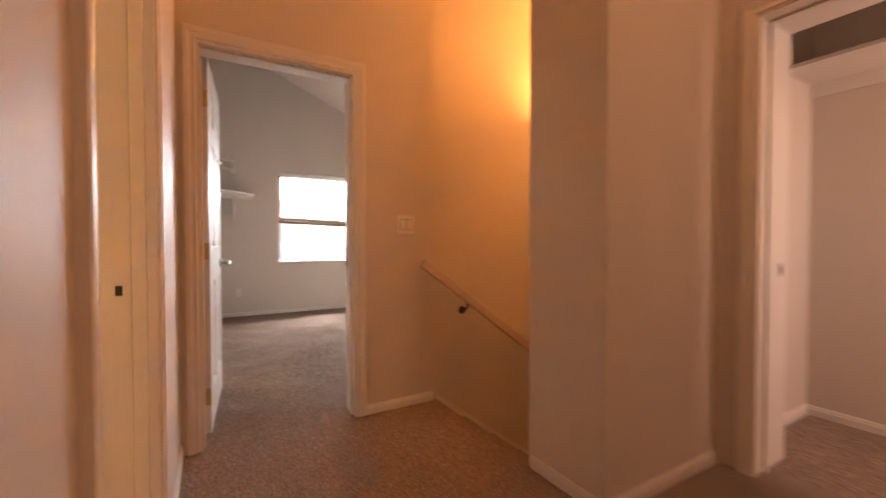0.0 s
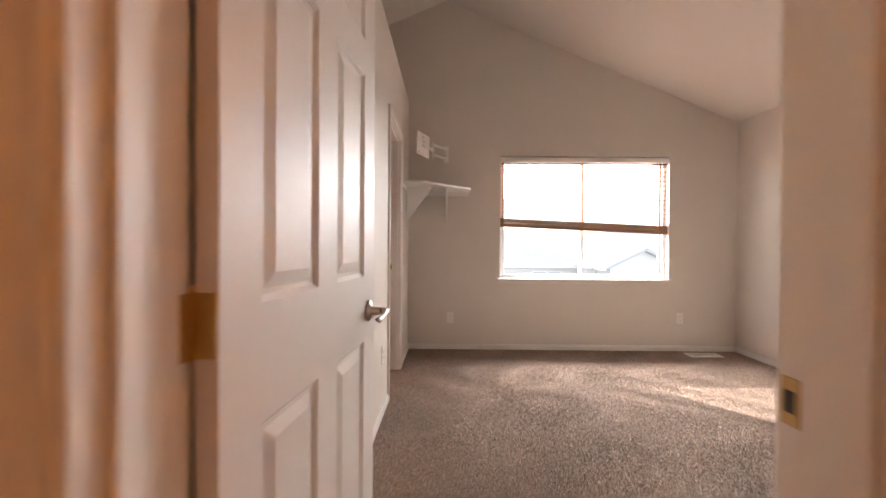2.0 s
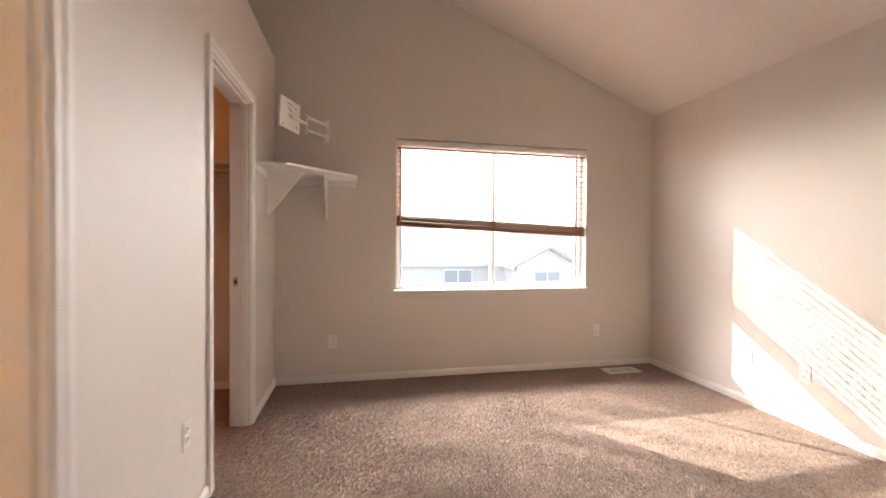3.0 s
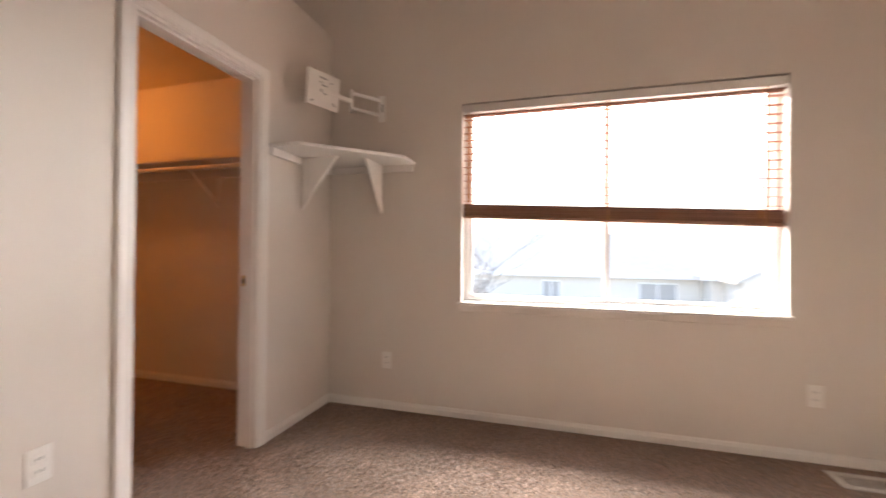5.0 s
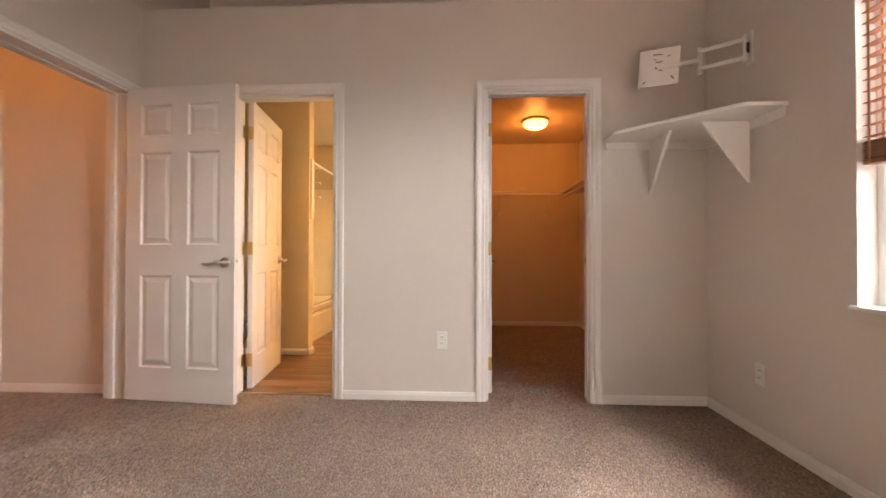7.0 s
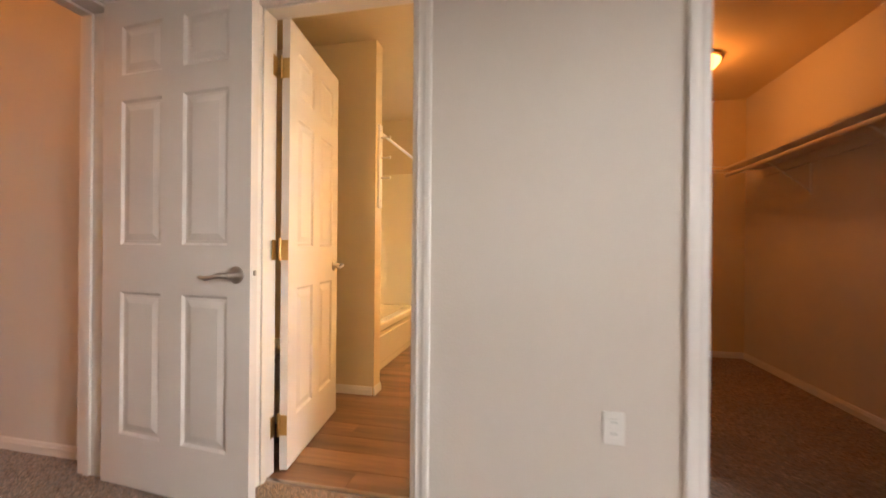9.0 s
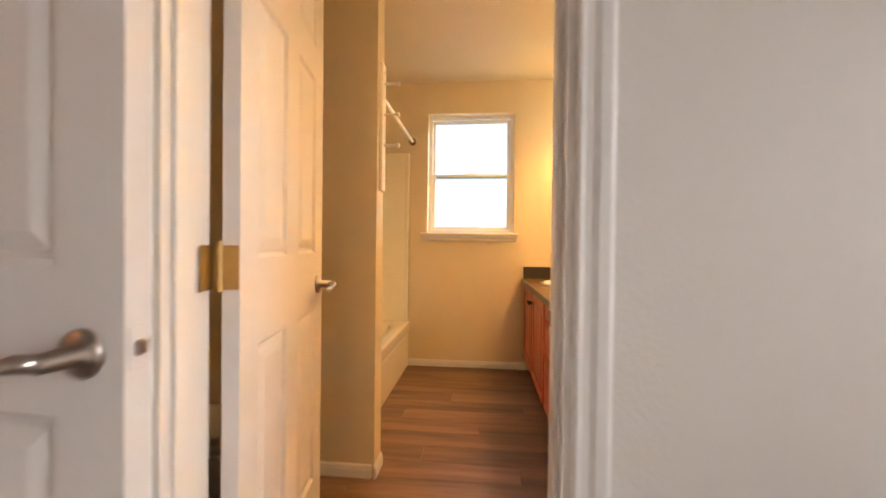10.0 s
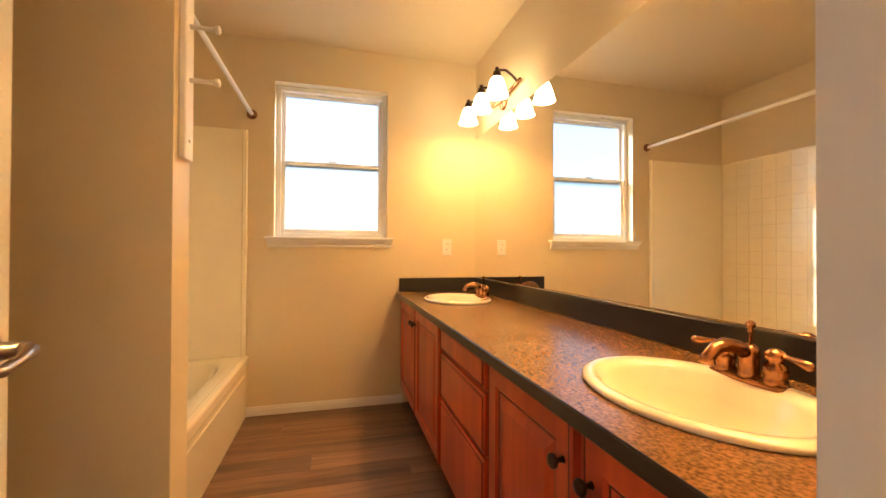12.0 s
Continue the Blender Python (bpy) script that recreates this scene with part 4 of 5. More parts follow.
det = group_top("ceiling_sprinkler", "bronze ceiling fitting on a square cover plate", "ceiling fitting")
box("cover_plate", (-1.42, -1.28, 4.37, 4.51, BCEIL - 0.006, BCEIL), TRIM, det, r=0.002)
bm = bmesh.new()
lathe(bm, [(0.035, 0), (0.035, -0.01), (0.030, -0.028), (0.016, -0.042), (0.004, -0.046)], pose(-1.35, 4.44, BCEIL - 0.006), 20)
part("cap", bm, BRONZE, det, smooth=True)


def cabinet_front(name, parent, x0, x1, z0, z1, y, wood, knob_at=None, raised=True):
    """A moulded door or drawer front facing -y, with dark glazed grooves."""
    bm = bmesh.new()
    prof = [(0.0, 0.0), (0.002, -0.016), (0.007, -0.020), (0.0585, -0.020), (0.064, -0.014), (0.070, -0.012), (0.078, -0.012), (0.105, -0.019)] if raised else [(0.0, 0.0), (0.002, -0.013), (0.010, -0.017), (0.013, -0.015), (0.020, -0.020)]
    rings = []
    for i, d in prof:
        rings.append([bm.verts.new(p) for p in ((x0 + i, y + d, z0 + i), (x1 - i, y + d, z0 + i), (x1 - i, y + d, z1 - i), (x0 + i, y + d, z1 - i))])
    for a, b in zip(rings, rings[1:]):
        for k in range(4):
            bm.faces.new((a[k], a[(k + 1) % 4], b[(k + 1) % 4], b[k]))
    bm.faces.new(rings[-1])
    bm.faces.new(rings[0])
    d = part(name, bm, wood, parent)
    for gi, gd in (((0.0685, -0.0128),) if raised else ()) + ((0.0085, -0.0201),):
        bm = bmesh.new()
        w = 0.0022
        for lim in ((x0 + gi, x1 - gi, z0 + gi, z0 + gi + w), (x0 + gi, x1 - gi, z1 - gi - w, z1 - gi), (x0 + gi, x0 + gi + w, z0 + gi, z1 - gi), (x1 - gi - w, x1 - gi, z0 + gi, z1 - gi)):
            add_box(bm, lim[0], lim[1], y + gd - 0.0012, y + gd + 0.001, lim[2], lim[3])
        part("groove", bm, GLAZE, d, "dark glazed groove")
    if knob_at:
        bm = bmesh.new()
        lathe(bm, [(0.008, 0.0), (0.005, 0.006), (0.005, 0.014), (0.014, 0.020), (0.0155, 0.026), (0.011, 0.031), (0.003, 0.0325)], pose(knob_at[0], y - 0.0195, knob_at[1], 90, 0, 0), 18)
        part("knob", bm, DARKBRONZE, d, "dark bronze knob", smooth=True)
    return d


def vanity_unit(x0, x1, fronts, wood, label, y=CABY, yb=BM - 0.002, ct=CTZ):
    top = group_top("vanity_cabinet", label, "cabinet", "vanity cabinets")
    bm = bmesh.new()
    add_box(bm, x0, x1, y, yb, 0.10, ct - 0.14)
    add_box(bm, x0, x1, y, y + 0.02, ct - 0.14, ct - 0.036)
    part("carcass", bm, wood, top)
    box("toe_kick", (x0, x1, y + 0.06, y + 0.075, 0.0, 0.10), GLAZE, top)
    for f in fronts:
        cabinet_front(f[0], top, *f[1:5], y - 0.0005, wood, f[5], f[0] == "door")
    return top


vanity_unit(BX + 0.002, -1.6925, [("door", BX + 0.02, -2.262, 0.12, 0.735, (-2.292, 0.645)), ("door", -2.248, -1.705, 0.12, 0.735, (-2.218, 0.645))], CHERRY, "cherry-stained vanity cabinet with two raised-panel doors")
vanity_unit(-1.6915, -1.1305, [("drawer", -1.683, -1.148, 0.632, 0.735, None), ("drawer", -1.683, -1.148, 0.43, 0.620, None), ("drawer", -1.683, -1.148, 0.12, 0.418, None)], CHERRY, "cherry-stained vanity unit with three drawers")
vanity_unit(-1.1295, -0.123, [("door", -1.112, -0.672, 0.12, 0.735, (-0.702, 0.645)), ("door", -0.640, -0.20, 0.12, 0.735, (-0.610, 0.645))], CHERRY, "cherry-stained vanity cabinet beside the doorway")

SINKS = [(-2.27, 5.067), (-0.635, 5.067)]


def countertop(x0, x1, yf, yb, z, sinks, top_mat, edge_mat, label):
    top = group_top("countertop", label, "countertop")
    bm = bmesh.new()
    n = 36
    cuts = sorted([x0, x1] + [s[0] + d for s in sinks for d in (-0.27, 0.27)])
    cuts = [min(max(c, x0), x1) for c in cuts]
    for a, b in zip(cuts, cuts[1:]):
        hit = [s for s in sinks if a - 1e-6 <= s[0] - 0.26 and s[0] + 0.26 <= b + 1e-6]
        if b - a < 1e-4:
            continue
        if not hit:
            bm.faces.new([bm.verts.new(p) for p in ((a, yf, z), (b, yf, z), (b, yb, z), (a, yb, z))])
            continue
        cx, cy = hit[0]
        inner, outer = [], []
        for k in range(n):
            an = 2 * math.pi * k / n + math.pi / 4
            c, s = math.cos(an), math.sin(an)
            inner.append(bm.verts.new((cx + 0.232 * c, cy + 0.180 * s, z)))
            m = max(abs(c), abs(s))
            u, w = c / m, s / m
            outer.append(bm.verts.new((cx + (b - cx if u > 0 else cx - a) * u, cy + (yb - cy if w > 0 else cy - yf) * w, z)))
        for k in range(n):
            bm.faces.new((inner[k], inner[(k + 1) % n], outer[(k + 1) % n], outer[k]))
    bmesh.ops.remove_doubles(bm, verts=bm.verts, dist=1e-5)
    part("top_sheet", bm, top_mat, top)
    bm = bmesh.new()
    add_box(bm, x0, x1, yf - 0.004, yf + 0.018, z - 0.036, z - 0.0006, 0.003)
    part("front_edge", bm, edge_mat, top, "dark laminate front edge")
    return top


countertop(BX + 0.001, -0.122, CFY, BM - 0.001, CTZ, SINKS, COUNTER, SPLASH, "brown speckled laminate countertop with a dark edge")
sp = group_top("backsplash", "black laminate backsplash behind the counter", "backsplash")
box("back_strip", (BX + 0.021, -0.122, BM - 0.020, BM - 0.001, CTZ + 0.001, CTZ + 0.096), SPLASH, sp, r=0.002)
box("side_strip", (BX + 0.001, BX + 0.020, CFY + 0.012, BM - 0.001, CTZ + 0.001, CTZ + 0.096), SPLASH, sp, r=0.002)


def sink(x, y, z, mat=PORCELAIN):
    top = group_top("sink", "oval cream porcelain drop-in sink", "sink", "sinks")
    bm = bmesh.new()
    prof = [(0.250, 0.0005), (0.255, 0.006), (0.250, 0.012), (0.238, 0.015), (0.222, 0.014), (0.208, 0.008), (0.200, -0.004), (0.185, -0.045), (0.155, -0.09), (0.10, -0.125), (0.03, -0.135), (0.022, -0.137)]
    n = 48
    rings = []
    for rad, h in prof:
        k2 = 0.765 if rad > 0.2 else 0.75
        rings.append([bm.verts.new((x + rad * math.cos(2 * math.pi * k / n), y - (0.008 if rad < 0.21 else 0) + rad * k2 * math.sin(2 * math.pi * k / n), z + h)) for k in range(n)])
    for a, b in zip(rings, rings[1:]):
        for k in range(n):
            bm.faces.new((a[k], a[(k + 1) % n], b[(k + 1) % n], b[k]))
    bm.faces.new(rings[-1])
    part("bowl", bm, mat, top, smooth=True)
    bm = bmesh.new()
    lathe(bm, [(0.021, -0.1365), (0.020, -0.133), (0.012, -0.132)], pose(x, y - 0.008, z), 18)
    part("drain", bm, NICKEL, top)
    return top


def faucet(x, y, z, mat=BRONZE):
    """Two lever handles on a bar with a curved spout towards -y."""
    top = group_top("faucet", "antique bronze two-handle basin faucet", "faucet", "faucets")
    bm = bmesh.new()
    add_box(bm, x - 0.083, x + 0.083, y - 0.024, y + 0.024, z, z + 0.016, 0.009, 3)
    part("base", bm, mat, top)
    for s in (-1, 1):
        bm = bmesh.new()
        lathe(bm, [(0.024, 0.014), (0.021, 0.022), (0.0195, 0.032), (0.022, 0.040), (0.022, 0.050), (0.014, 0.056), (0.013, 0.062), (0.019, 0.068), (0.018, 0.078), (0.010, 0.084), (0.006, 0.086)], pose(x + s * 0.055, y, z), 20)
        k = part("valve", bm, mat, top, smooth=True)
        bm = bmesh.new()
        tube(bm, [(x + s * 0.060, y, z + 0.072), (x + s * 0.085, y - 0.004, z + 0.074), (x + s * 0.105, y - 0.008, z + 0.071), (x + s * 0.125, y - 0.012, z + 0.069), (x + s * 0.132, y - 0.013, z + 0.068)], [0.007, 0.005, 0.008, 0.0095, 0.004], 12)
        part("lever", bm, mat, k, smooth=True)
    bm = bmesh.new()
    lathe(bm, [(0.024, 0.014), (0.020, 0.024), (0.019, 0.05), (0.021, 0.056), (0.020, 0.075), (0.012, 0.084)], pose(x, y, z), 20)
    tube(bm, [(x, y, z + 0.062), (x, y - 0.03, z + 0.078), (x, y - 0.06, z + 0.086), (x, y - 0.09, z + 0.080), (x, y - 0.11, z + 0.062), (x, y - 0.115, z + 0.048)], [0.016, 0.0155, 0.0145, 0.0135, 0.0135, 0.0145], 14)
    part("spout", bm, mat, top, smooth=True)
    bm = bmesh.new()
    lathe(bm, [(0.003, 0.08), (0.003, 0.108), (0.0075, 0.111), (0.004, 0.116), (0.009, 0.122), (0.010, 0.128), (0.004, 0.134)], pose(x, y + 0.006, z), 14)
    part("pull_knob", bm, mat, top, smooth=True)
    return top


for sx, sy in SINKS:
    sink(sx, sy, CTZ)
    faucet(sx - 0.026, 5.235, CTZ + 0.0005)

mirror = group_top("wall_mirror", "large frameless mirror over the vanity", "mirror")
box("glass", (BX + 0.004, -0.128, BM - 0.0065, BM - 0.001, CTZ + 0.100, 1.885), MIRROR, mirror)


def vanity_light(x, y, z, count=3, energy=6.0, tint=YELLOW):
    """Downward bell shades on a bar along x, on a wall facing -y."""
    top = group_top("vanity_light", "bronze vanity light with lit white glass bell shades", "lamp", "vanity lights")
    bm = bmesh.new()
    tube(bm, [(x - 0.27, y - 0.022, z + 0.045), (x - 0.12, y - 0.022, z + 0.030), (x, y - 0.022, z + 0.022), (x + 0.12, y - 0.022, z + 0.030), (x + 0.27, y - 0.022, z + 0.045)], [0.010, 0.012, 0.016, 0.012, 0.010], 12)
    lathe(bm, [(0.055, 0.0), (0.052, 0.010), (0.030, 0.018), (0.012, 0.022)], pose(x, y, z + 0.02, 90, 0, 0), 24, 1.0)
    part("bar", bm, BRONZE, top, smooth=True)
    for k in range(count):
        sx = x + (k - (count - 1) / 2) * 0.245
        cy, cz = y - 0.15, z + 0.06
        bm = bmesh.new()
        tube(bm, [(sx, y - 0.022, z + 0.036), (sx, y - 0.06, z + 0.070), (sx, y - 0.10, z + 0.095), (sx, y - 0.14, z + 0.090), (sx, cy, cz + 0.015)], 0.007, 10)
        arm = part("arm", bm, DARKBRONZE, top, smooth=True)
        bm = bmesh.new()
        lathe(bm, [(0.008, 0.045), (0.012, 0.036), (0.008, 0.030), (0.020, 0.022), (0.024, 0.0), (0.026, -0.018)], pose(sx, cy, cz), 18)
        part("socket_cap", bm, DARKBRONZE, arm, smooth=True)
        bm = bmesh.new()
        prof = [(0.024, -0.010), (0.034, -0.022), (0.043, -0.045), (0.050, -0.075), (0.060, -0.105), (0.064, -0.115), (0.058, -0.112), (0.046, -0.075), (0.038, -0.045), (0.022, -0.022)]
        n = 28
        rings = [[bm.verts.new((sx + r_ * math.cos(2 * math.pi * q / n), cy + r_ * math.sin(2 * math.pi * q / n), cz + h)) for q in range(n)] for r_, h in prof]
        for a, b in zip(rings, rings[1:]):
            for q in range(n):
                bm.faces.new((a[q], a[(q + 1) % n], b[(q + 1) % n], b[q]))
        sh = part("shade", bm, SHADE, arm, "lit white glass bell shade", smooth=True)
        lamp("vanity_bulb_light", "POINT", Matrix.Translation((sx, cy, cz - 0.075)), energy, tint, 0.05)
    return top


vanity_light(-2.285, BM, 1.965, 3, 2.5)
vanity_light(-0.64, BM, 1.965, 3, 3.8)


def toilet():
    top = group_top("toilet", "white porcelain toilet with its lid closed", "toilet")
    x, y = -0.62, 3.06
    box("tank", (x - 0.22, x + 0.22, y, y + 0.19, 0.38, 0.72), PORCELAIN, top, r=0.025, seg=3)
    box("tank_lid", (x - 0.235, x + 0.235, y - 0.002, y + 0.205, 0.721, 0.755), PORCELAIN, top, r=0.012, seg=3)
    bm = bmesh.new()
    m = Matrix.Translation((x, y + 0.42, 0)) @ Matrix.Diagonal((1, 1.3, 1, 1))
    lathe(bm, [(0.11, 0.0), (0.115, 0.03), (0.095, 0.10), (0.10, 0.18), (0.15, 0.30), (0.178, 0.37), (0.178, 0.39), (0.15, 0.395)], m, 32)
    part("bowl", bm, PORCELAIN, top, smooth=True)
    bm = bmesh.new()
    lathe(bm, [(0.178, 0.396), (0.182, 0.41), (0.178, 0.43), (0.14, 0.437), (0.01, 0.44)], m, 32)
    part("lid", bm, PLASTIC, top, smooth=True)
    bm = bmesh.new()
    tube(bm, [(x - 0.16, y + 0.19, 0.66), (x - 0.16, y + 0.21, 0.66), (x - 0.10, y + 0.215, 0.65)], 0.007, 8)
    part("flush_lever", bm, NICKEL, top)
    return top


toilet()

# ---- hall bathroom ----
HBX = HX - 0.121
hy = 2.95
vanity_unit(-1.3, HBX - 0.002, [("drawer", -0.72, HBX - 0.03, 0.60, 0.735, None), ("drawer", -0.72, HBX - 0.03, 0.36, 0.585, None), ("drawer", -0.72, HBX - 0.03, 0.12, 0.345, None), ("drawer", -1.28, -0.735, 0.60, 0.735, None)], OAK, "orange oak vanity cabinet with drawers in the hall bathroom", y=2.47, yb=hy - 0.002)
countertop(-1.3, HBX - 0.001, 2.435, hy - 0.001, CTZ, [(-0.74, 2.68)], TANTOP, TANTOP, "tan laminate countertop in the hall bathroom")
box_ob = group_top("backsplash", "tan backsplash strip under the mirror", "backsplash")
box("back_strip", (-1.3, HBX - 0.001, hy - 0.020, hy - 0.001, CTZ + 0.001, CTZ + 0.09), TANTOP, box_ob, r=0.002)
sink(-0.74, 2.68, CTZ)
faucet(-0.74, 2.86, CTZ + 0.0005, NICKEL)
mirror2 = group_top("wall_mirror", "frameless mirror in the hall bathroom", "mirror")
box("glass", (-1.3, HBX - 0.004, hy - 0.0065, hy - 0.001, CTZ + 0.094, 1.80), MIRROR, mirror2)
vanity_light(-0.70, hy, 1.99, 3, 4.5, (1.0, 0.43, 0.075))
bar = group_top("towel_bar", "bronze towel bar on the hall bathroom wall", "towel bar")
bm = bmesh.new()
tube(bm, [(-1.99, 1.40, 1.22), (-1.40, 1.40, 1.22)], 0.009, 12)
part("rod", bm, BRONZE, bar)
for x in (-1.99, -1.40):
    bm = bmesh.new()
    lathe(bm, [(0.028, 0.0), (0.024, 0.01), (0.010, 0.02), (0.012, 0.06), (0.016, 0.075), (0.01, 0.09)], pose(x, 1.331, 1.22, -90, 0, 0), 16)
    part("post", bm, BRONZE, bar, smooth=True)

# ---- outside ----
bm = bmesh.new()
bm.faces.new([bm.verts.new(p) for p in ((-400, -300, -2.95), (400, -300, -2.95), (400, 600, -2.95), (-400, 600, -2.95))])
tagged(part("ground", bm, GROUND), kind="structure", category="ground")


def house(x0, x1, y0, y1, eave, ridge, gable_w, windows):
    top = group_top("house", "neighbouring single-storey house coloured pale for glare, with a shallow shingled roof", "house", "neighbouring houses")
    g = -2.95
    wl = box("wall", (x0, x1, y0, y1, g, eave), SIDING, top)
    bm = bmesh.new()
    o = 0.5
    ym = (y0 + y1) / 2
    v = [bm.verts.new(p) for p in ((x0 - o, y0 - o, eave), (x1 + o, y0 - o, eave), (x1 + o, y1 + o, eave), (x0 - o, y1 + o, eave), (x0 + 2.5, ym, ridge), (x1 - 2.5, ym, ridge))]
    for q in ((0, 1, 5, 4), (1, 2, 5), (2, 3, 4, 5), (3, 0, 4), (0, 1, 2, 3)):
        bm.faces.new([v[i] for i in q])
    rf = part("roof", bm, ROOF, top)
    box("fascia", (x0 - o, x1 + o, y0 - o - 0.03, y0 - o, eave - 0.18, eave + 0.02), PALETRIM, rf)
    if gable_w:
        a, b = gable_w
        box("gable_wall", (a, b, y0 - 2.0, y0, g, eave), SIDING, top)
        m = (a + b) / 2
        bm = bmesh.new()
        pts = [(a, eave), (b, eave), (m, eave + (b - a) * 0.25)]
        f, r = [bm.verts.new((x, y0 - 2.0, z)) for x, z in pts], [bm.verts.new((x, y0 + 2.0, z)) for x, z in pts]
        bm.faces.new(f), bm.faces.new(r)
        for k in range(3):
            bm.faces.new((f[k], f[(k + 1) % 3], r[(k + 1) % 3], r[k]))
        part("gable", bm, SIDING, top)
        for s, e in ((a - 0.4, m), (b + 0.4, m)):
            bm = bmesh.new()
            q = [bm.verts.new(p) for yy in (y0 - 2.4, y0 + 2.2) for p in ((s, yy, eave - 0.2), (e, yy, eave + (b - a) * 0.25), (e, yy, eave + (b - a) * 0.25 + 0.15), (s, yy, eave - 0.05))]
            for k in ((0, 1, 2, 3), (4, 5, 6, 7), (0, 1, 5, 4), (2, 3, 7, 6), (0, 3, 7, 4), (1, 2, 6, 5)):
                bm.faces.new([q[i] for i in k])
            part("gable_roof", bm, ROOF, top)
    for wx, wz, ww, wh, dy in windows:
        w = box("window", (wx - ww / 2, wx + ww / 2, y0 - dy - 0.06, y0 - dy + 0.01, wz, wz + wh), PALETRIM, top)
        for s in (-1, 1):
            box("pane", (wx + (-ww / 2 + 0.08 if s < 0 else 0.04), wx + (-0.04 if s < 0 else ww / 2 - 0.08), y0 - dy - 0.075, y0 - dy - 0.05, wz + 0.08, wz + wh - 0.08), PALEDARK, w)
    return top


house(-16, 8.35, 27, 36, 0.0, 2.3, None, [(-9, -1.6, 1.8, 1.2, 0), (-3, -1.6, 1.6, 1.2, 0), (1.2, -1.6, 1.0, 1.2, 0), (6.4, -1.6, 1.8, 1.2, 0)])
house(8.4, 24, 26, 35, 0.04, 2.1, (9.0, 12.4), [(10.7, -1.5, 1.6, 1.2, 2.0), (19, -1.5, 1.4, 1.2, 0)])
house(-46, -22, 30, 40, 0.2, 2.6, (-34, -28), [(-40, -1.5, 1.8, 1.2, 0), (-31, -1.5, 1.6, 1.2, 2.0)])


def fence(x0, x1, y):
    top = group_top("fence", "weathered board fence between the yards", "fence")
    me = None
    x = x0
    while x < x1:
        if me is None:
            bm = bmesh.new()
            add_box(bm, 0, 0.135, 0, 0.02, -2.95, -1.15)
            o = part("board", bm, FENCE, top)
            me = o.data
        else:
            o = new("board", me)
            o.parent = top
        o.location = (x, y, random.uniform(-0.02, 0.02))
        x += 0.145
    return top


fence(-16, 18, 19.0)


def bare_tree(x, y, z, height, seed):
    rnd = random.Random(seed)
    top = group_top("tree", "bare leafless tree with fine branches in the yard", "tree")
    top.location = (x, y, z)
    trunk, crown = bmesh.new(), bmesh.new()

    def grow(bm, p, d, length, rad, level):
        pts, rads = [p], [rad]
        q = p.copy()
        for k in range(4):
            d = (d + Vector((rnd.uniform(-0.22, 0.22), rnd.uniform(-0.22, 0.22), rnd.uniform(-0.05, 0.18)))).normalized()
            q = q + d * length / 4
            pts.append(q.copy())
            rads.append(rad * (1 - 0.16 * (k + 1)))
        tube(bm, pts, rads, 6 if level < 2 else 4)
        if level >= 4:
            return
        for k in range(4 if level else 6):
            i = rnd.choice((2, 3, 4)) if level else rnd.choice((3, 4))
            a = rnd.uniform(0, 2 * math.pi)
            side = Vector((math.cos(a), math.sin(a), rnd.uniform(0.1, 0.9))).normalized()
            grow(crown, pts[i], (d * 0.45 + side).normalized(), length * rnd.uniform(0.5, 0.72), rads[i] * 0.62, level + 1)

    grow(trunk, Vector((0, 0, 0)), Vector((0, 0, 1)), height * 0.42, 0.16, 0)
    part("trunk", trunk, BARK, top)
    part("crown", crown, BARK, top, "tangle of bare twigs")
    top.scale = (1.35, 1.35, 1.0)
    return top


bare_tree(-0.1, 11.6, -2.95, 6.7, 3)

# ---- bathroom floor planks ----
planks = tagged(new("floor_planks"), "grey-brown wood-look vinyl plank floor", "floor", kind="structure")
PW, PL = 0.152, 1.22
shared = {}
i, x = 0, -0.062
while x > BX:
    xa = max(x - PW, BX)
    y = 3.05 - (i * 0.47) % PL
    while y < BM:
        ya, yb = max(y, 3.05), min(y + PL, BM)
        if yb - ya > 0.02:
            key = (round(x - xa, 3), round(yb - ya, 3))
            if key not in shared:
                bm = bmesh.new()
                add_box(bm, -key[0] + 0.0006, -0.0006, 0.0006, key[1] - 0.0006, -0.006, 0.0, 0.0008)
                o = part("plank", bm, VINYL, planks)
                shared[key] = o.data
            else:
                o = new("plank", shared[key])
                o.parent = planks
            o.location = (x, ya, 0)
        y += PL
    x -= PW
    i += 1
strip = box("trim", (-0.075, -0.05, BATH_D[0] + 0.018, BATH_D[1] - 0.018, -0.002, 0.006), NICKEL, r=0.002)
tagged(strip, "thin metal threshold strip between carpet and plank floor", "threshold", kind="structure")


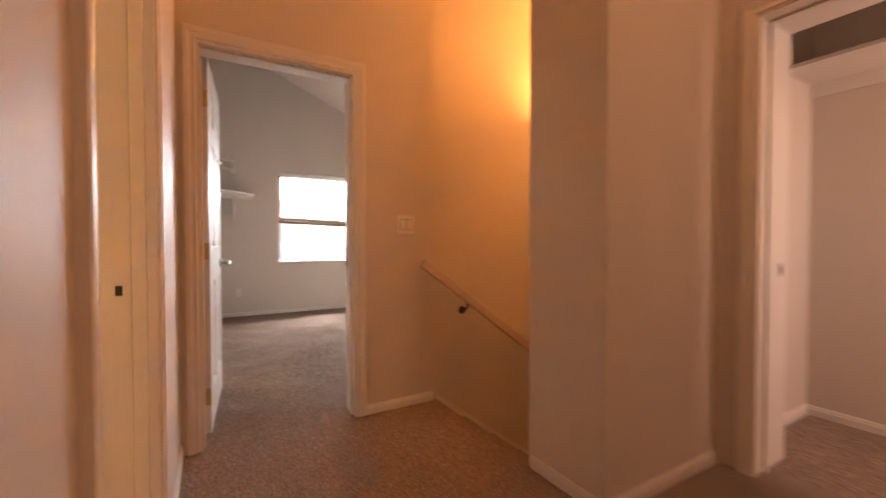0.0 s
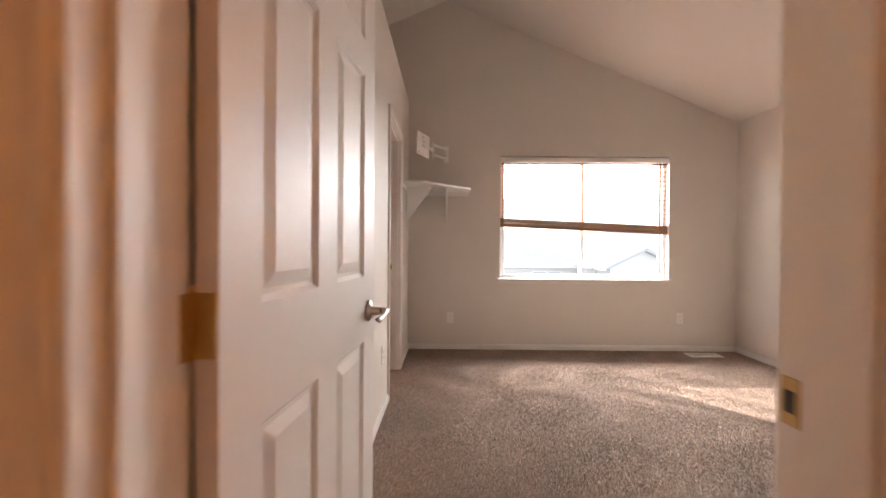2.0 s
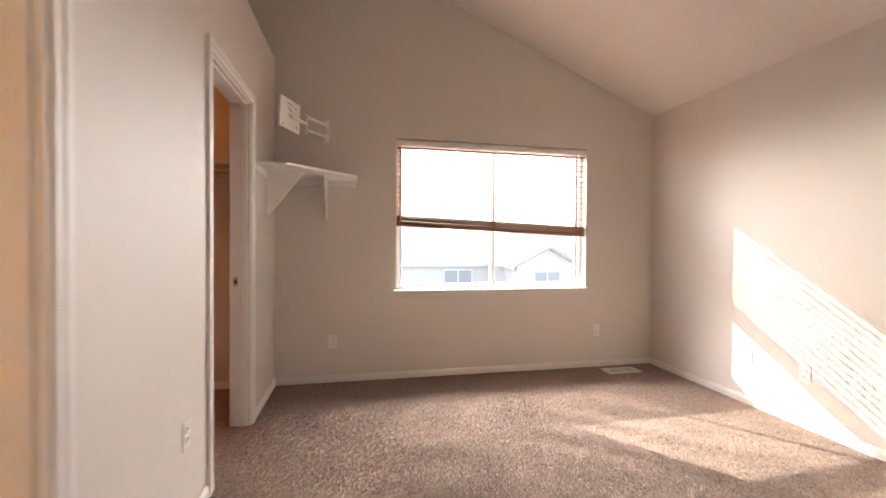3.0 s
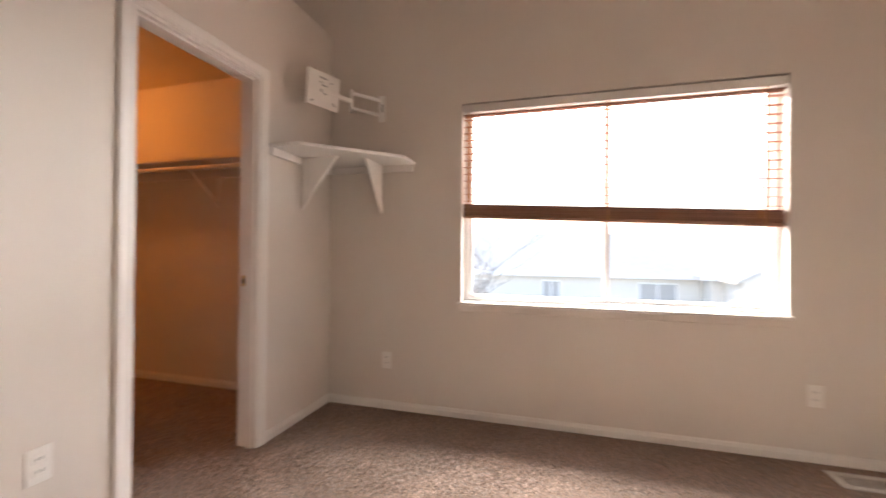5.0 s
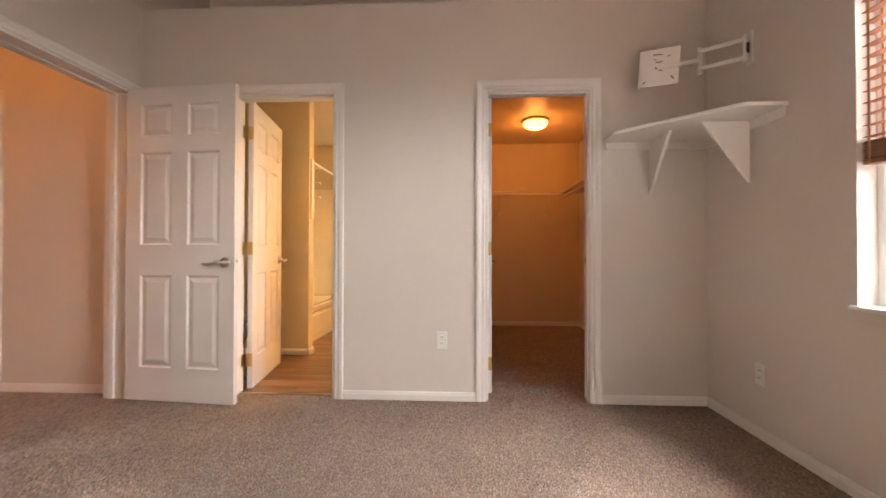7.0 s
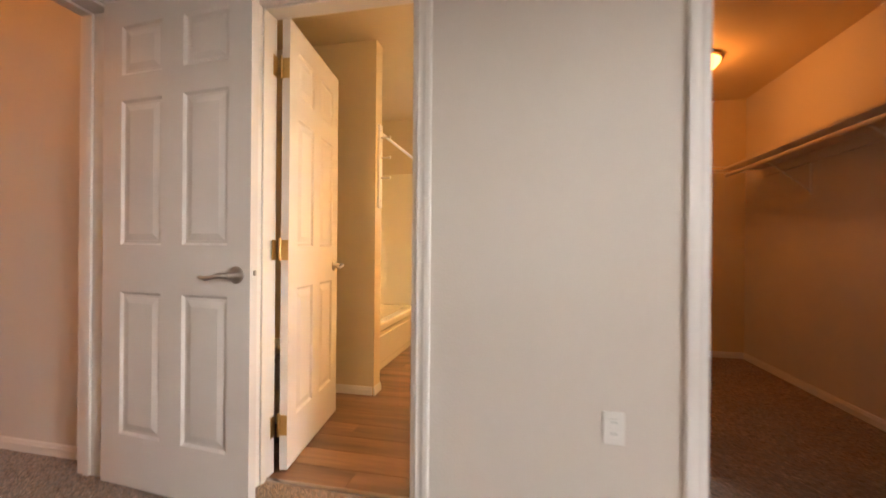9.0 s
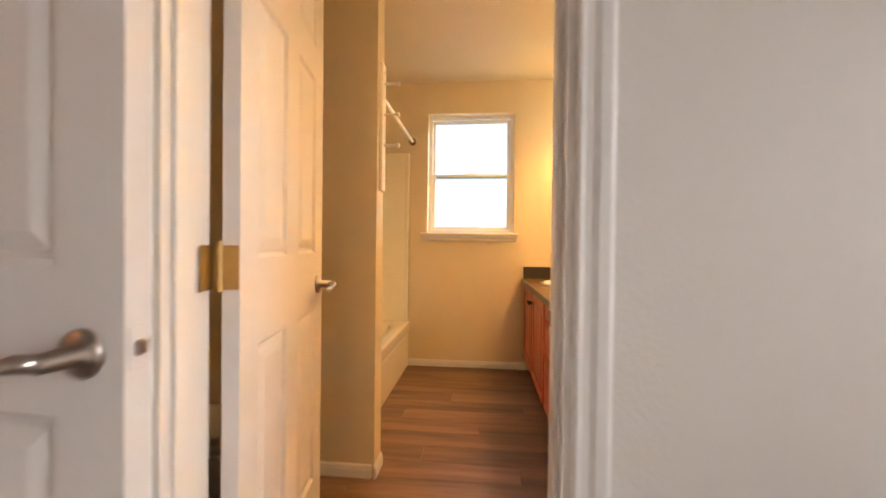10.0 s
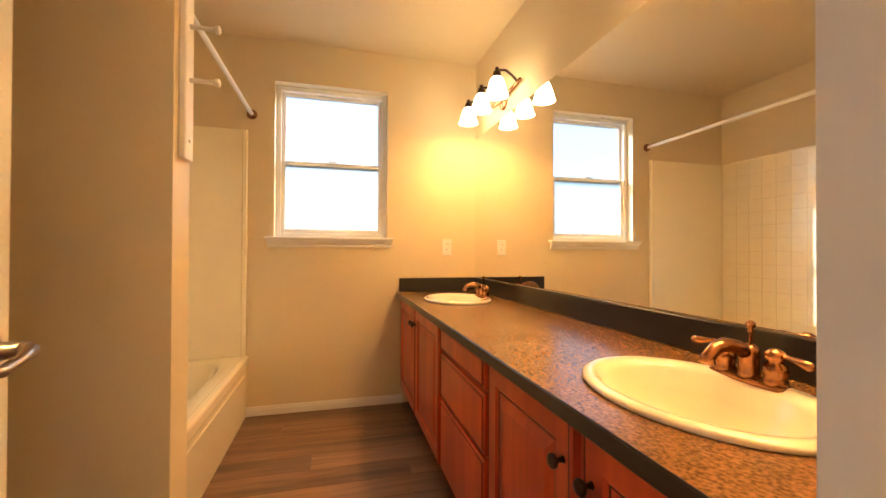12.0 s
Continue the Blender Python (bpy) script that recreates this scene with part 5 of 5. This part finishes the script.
# ---- carpet pile ----
def carpet_pile(regions, spacing, label):
    rng = np.random.default_rng(5)
    pts = []
    for x0, x1, y0, y1, k in regions:
        n = int((x1 - x0) * (y1 - y0) / (spacing * k) ** 2)
        p = np.column_stack((rng.uniform(x0, x1, n), rng.uniform(y0, y1, n), np.full(n, k)))
        pts.append(p)
    p = np.concatenate(pts)
    n = len(p)
    h = rng.uniform(0.003, 0.0065, n)
    r = rng.uniform(0.0026, 0.0048, n) * p[:, 2]
    a = rng.uniform(0, 2 * np.pi, n)
    # neighbouring tufts lie the same way, as foot traffic leaves them
    lean = 2.2 * np.sin(p[:, 0] * 5.1 + 1.7 * np.sin(p[:, 1] * 3.3)) + 1.6 * np.cos(p[:, 1] * 6.2 + 2.0 * np.sin(p[:, 0] * 2.7)) + rng.normal(0, 1.5, n)
    la = 0.0045
    co = np.zeros((n, 4, 3), np.float32)
    for k in range(3):
        co[:, k, 0] = p[:, 0] + r * np.cos(a + k * 2.0944)
        co[:, k, 1] = p[:, 1] + r * np.sin(a + k * 2.0944)
        co[:, k, 2] = -0.001
    co[:, 3, 0] = p[:, 0] + la * np.cos(lean) + rng.normal(0, 0.002, n)
    co[:, 3, 1] = p[:, 1] + la * np.sin(lean) + rng.normal(0, 0.002, n)
    co[:, 3, 2] = h
    base = np.arange(n)[:, None] * 4
    tri = np.stack((base + [0, 1, 3], base + [1, 2, 3], base + [2, 0, 3]), 1).reshape(-1, 3)
    me = bpy.data.meshes.new("carpet_pile")
    me.vertices.add(n * 4)
    me.vertices.foreach_set("co", co.ravel())
    me.loops.add(len(tri) * 3)
    me.loops.foreach_set("vertex_index", tri.ravel().astype(np.int32))
    me.polygons.add(len(tri))
    me.polygons.foreach_set("loop_start", np.arange(0, len(tri) * 3, 3, dtype=np.int32))
    me.update(calc_edges=True)
    me.materials.append(PILE)
    return tagged(new("carpet_pile", me), label, "carpet", kind="stuff")


carpet_pile([(0.015, E - 0.015, S1 + 0.0, N - 0.015, 1.0), (ENTRY[0] + 0.02, ENTRY[1] - 0.02, S0, S1, 1.0), (HX + 0.012, 1.40, 0.9, S0 - 0.012, 1.0), (-0.12, 0.015, CLOS_D[0] + 0.02, CLOS_D[1] - 0.02, 1.0), (-0.05, 0.015, BATH_D[0] + 0.02, BATH_D[1] - 0.02, 1.0), (BX + 0.02, -0.12, BM + 0.13, N - 0.02, 1.6), (2.35, 3.23, 0.0, 1.7, 1.8)], 0.0062, "dense brown-grey cut carpet pile")
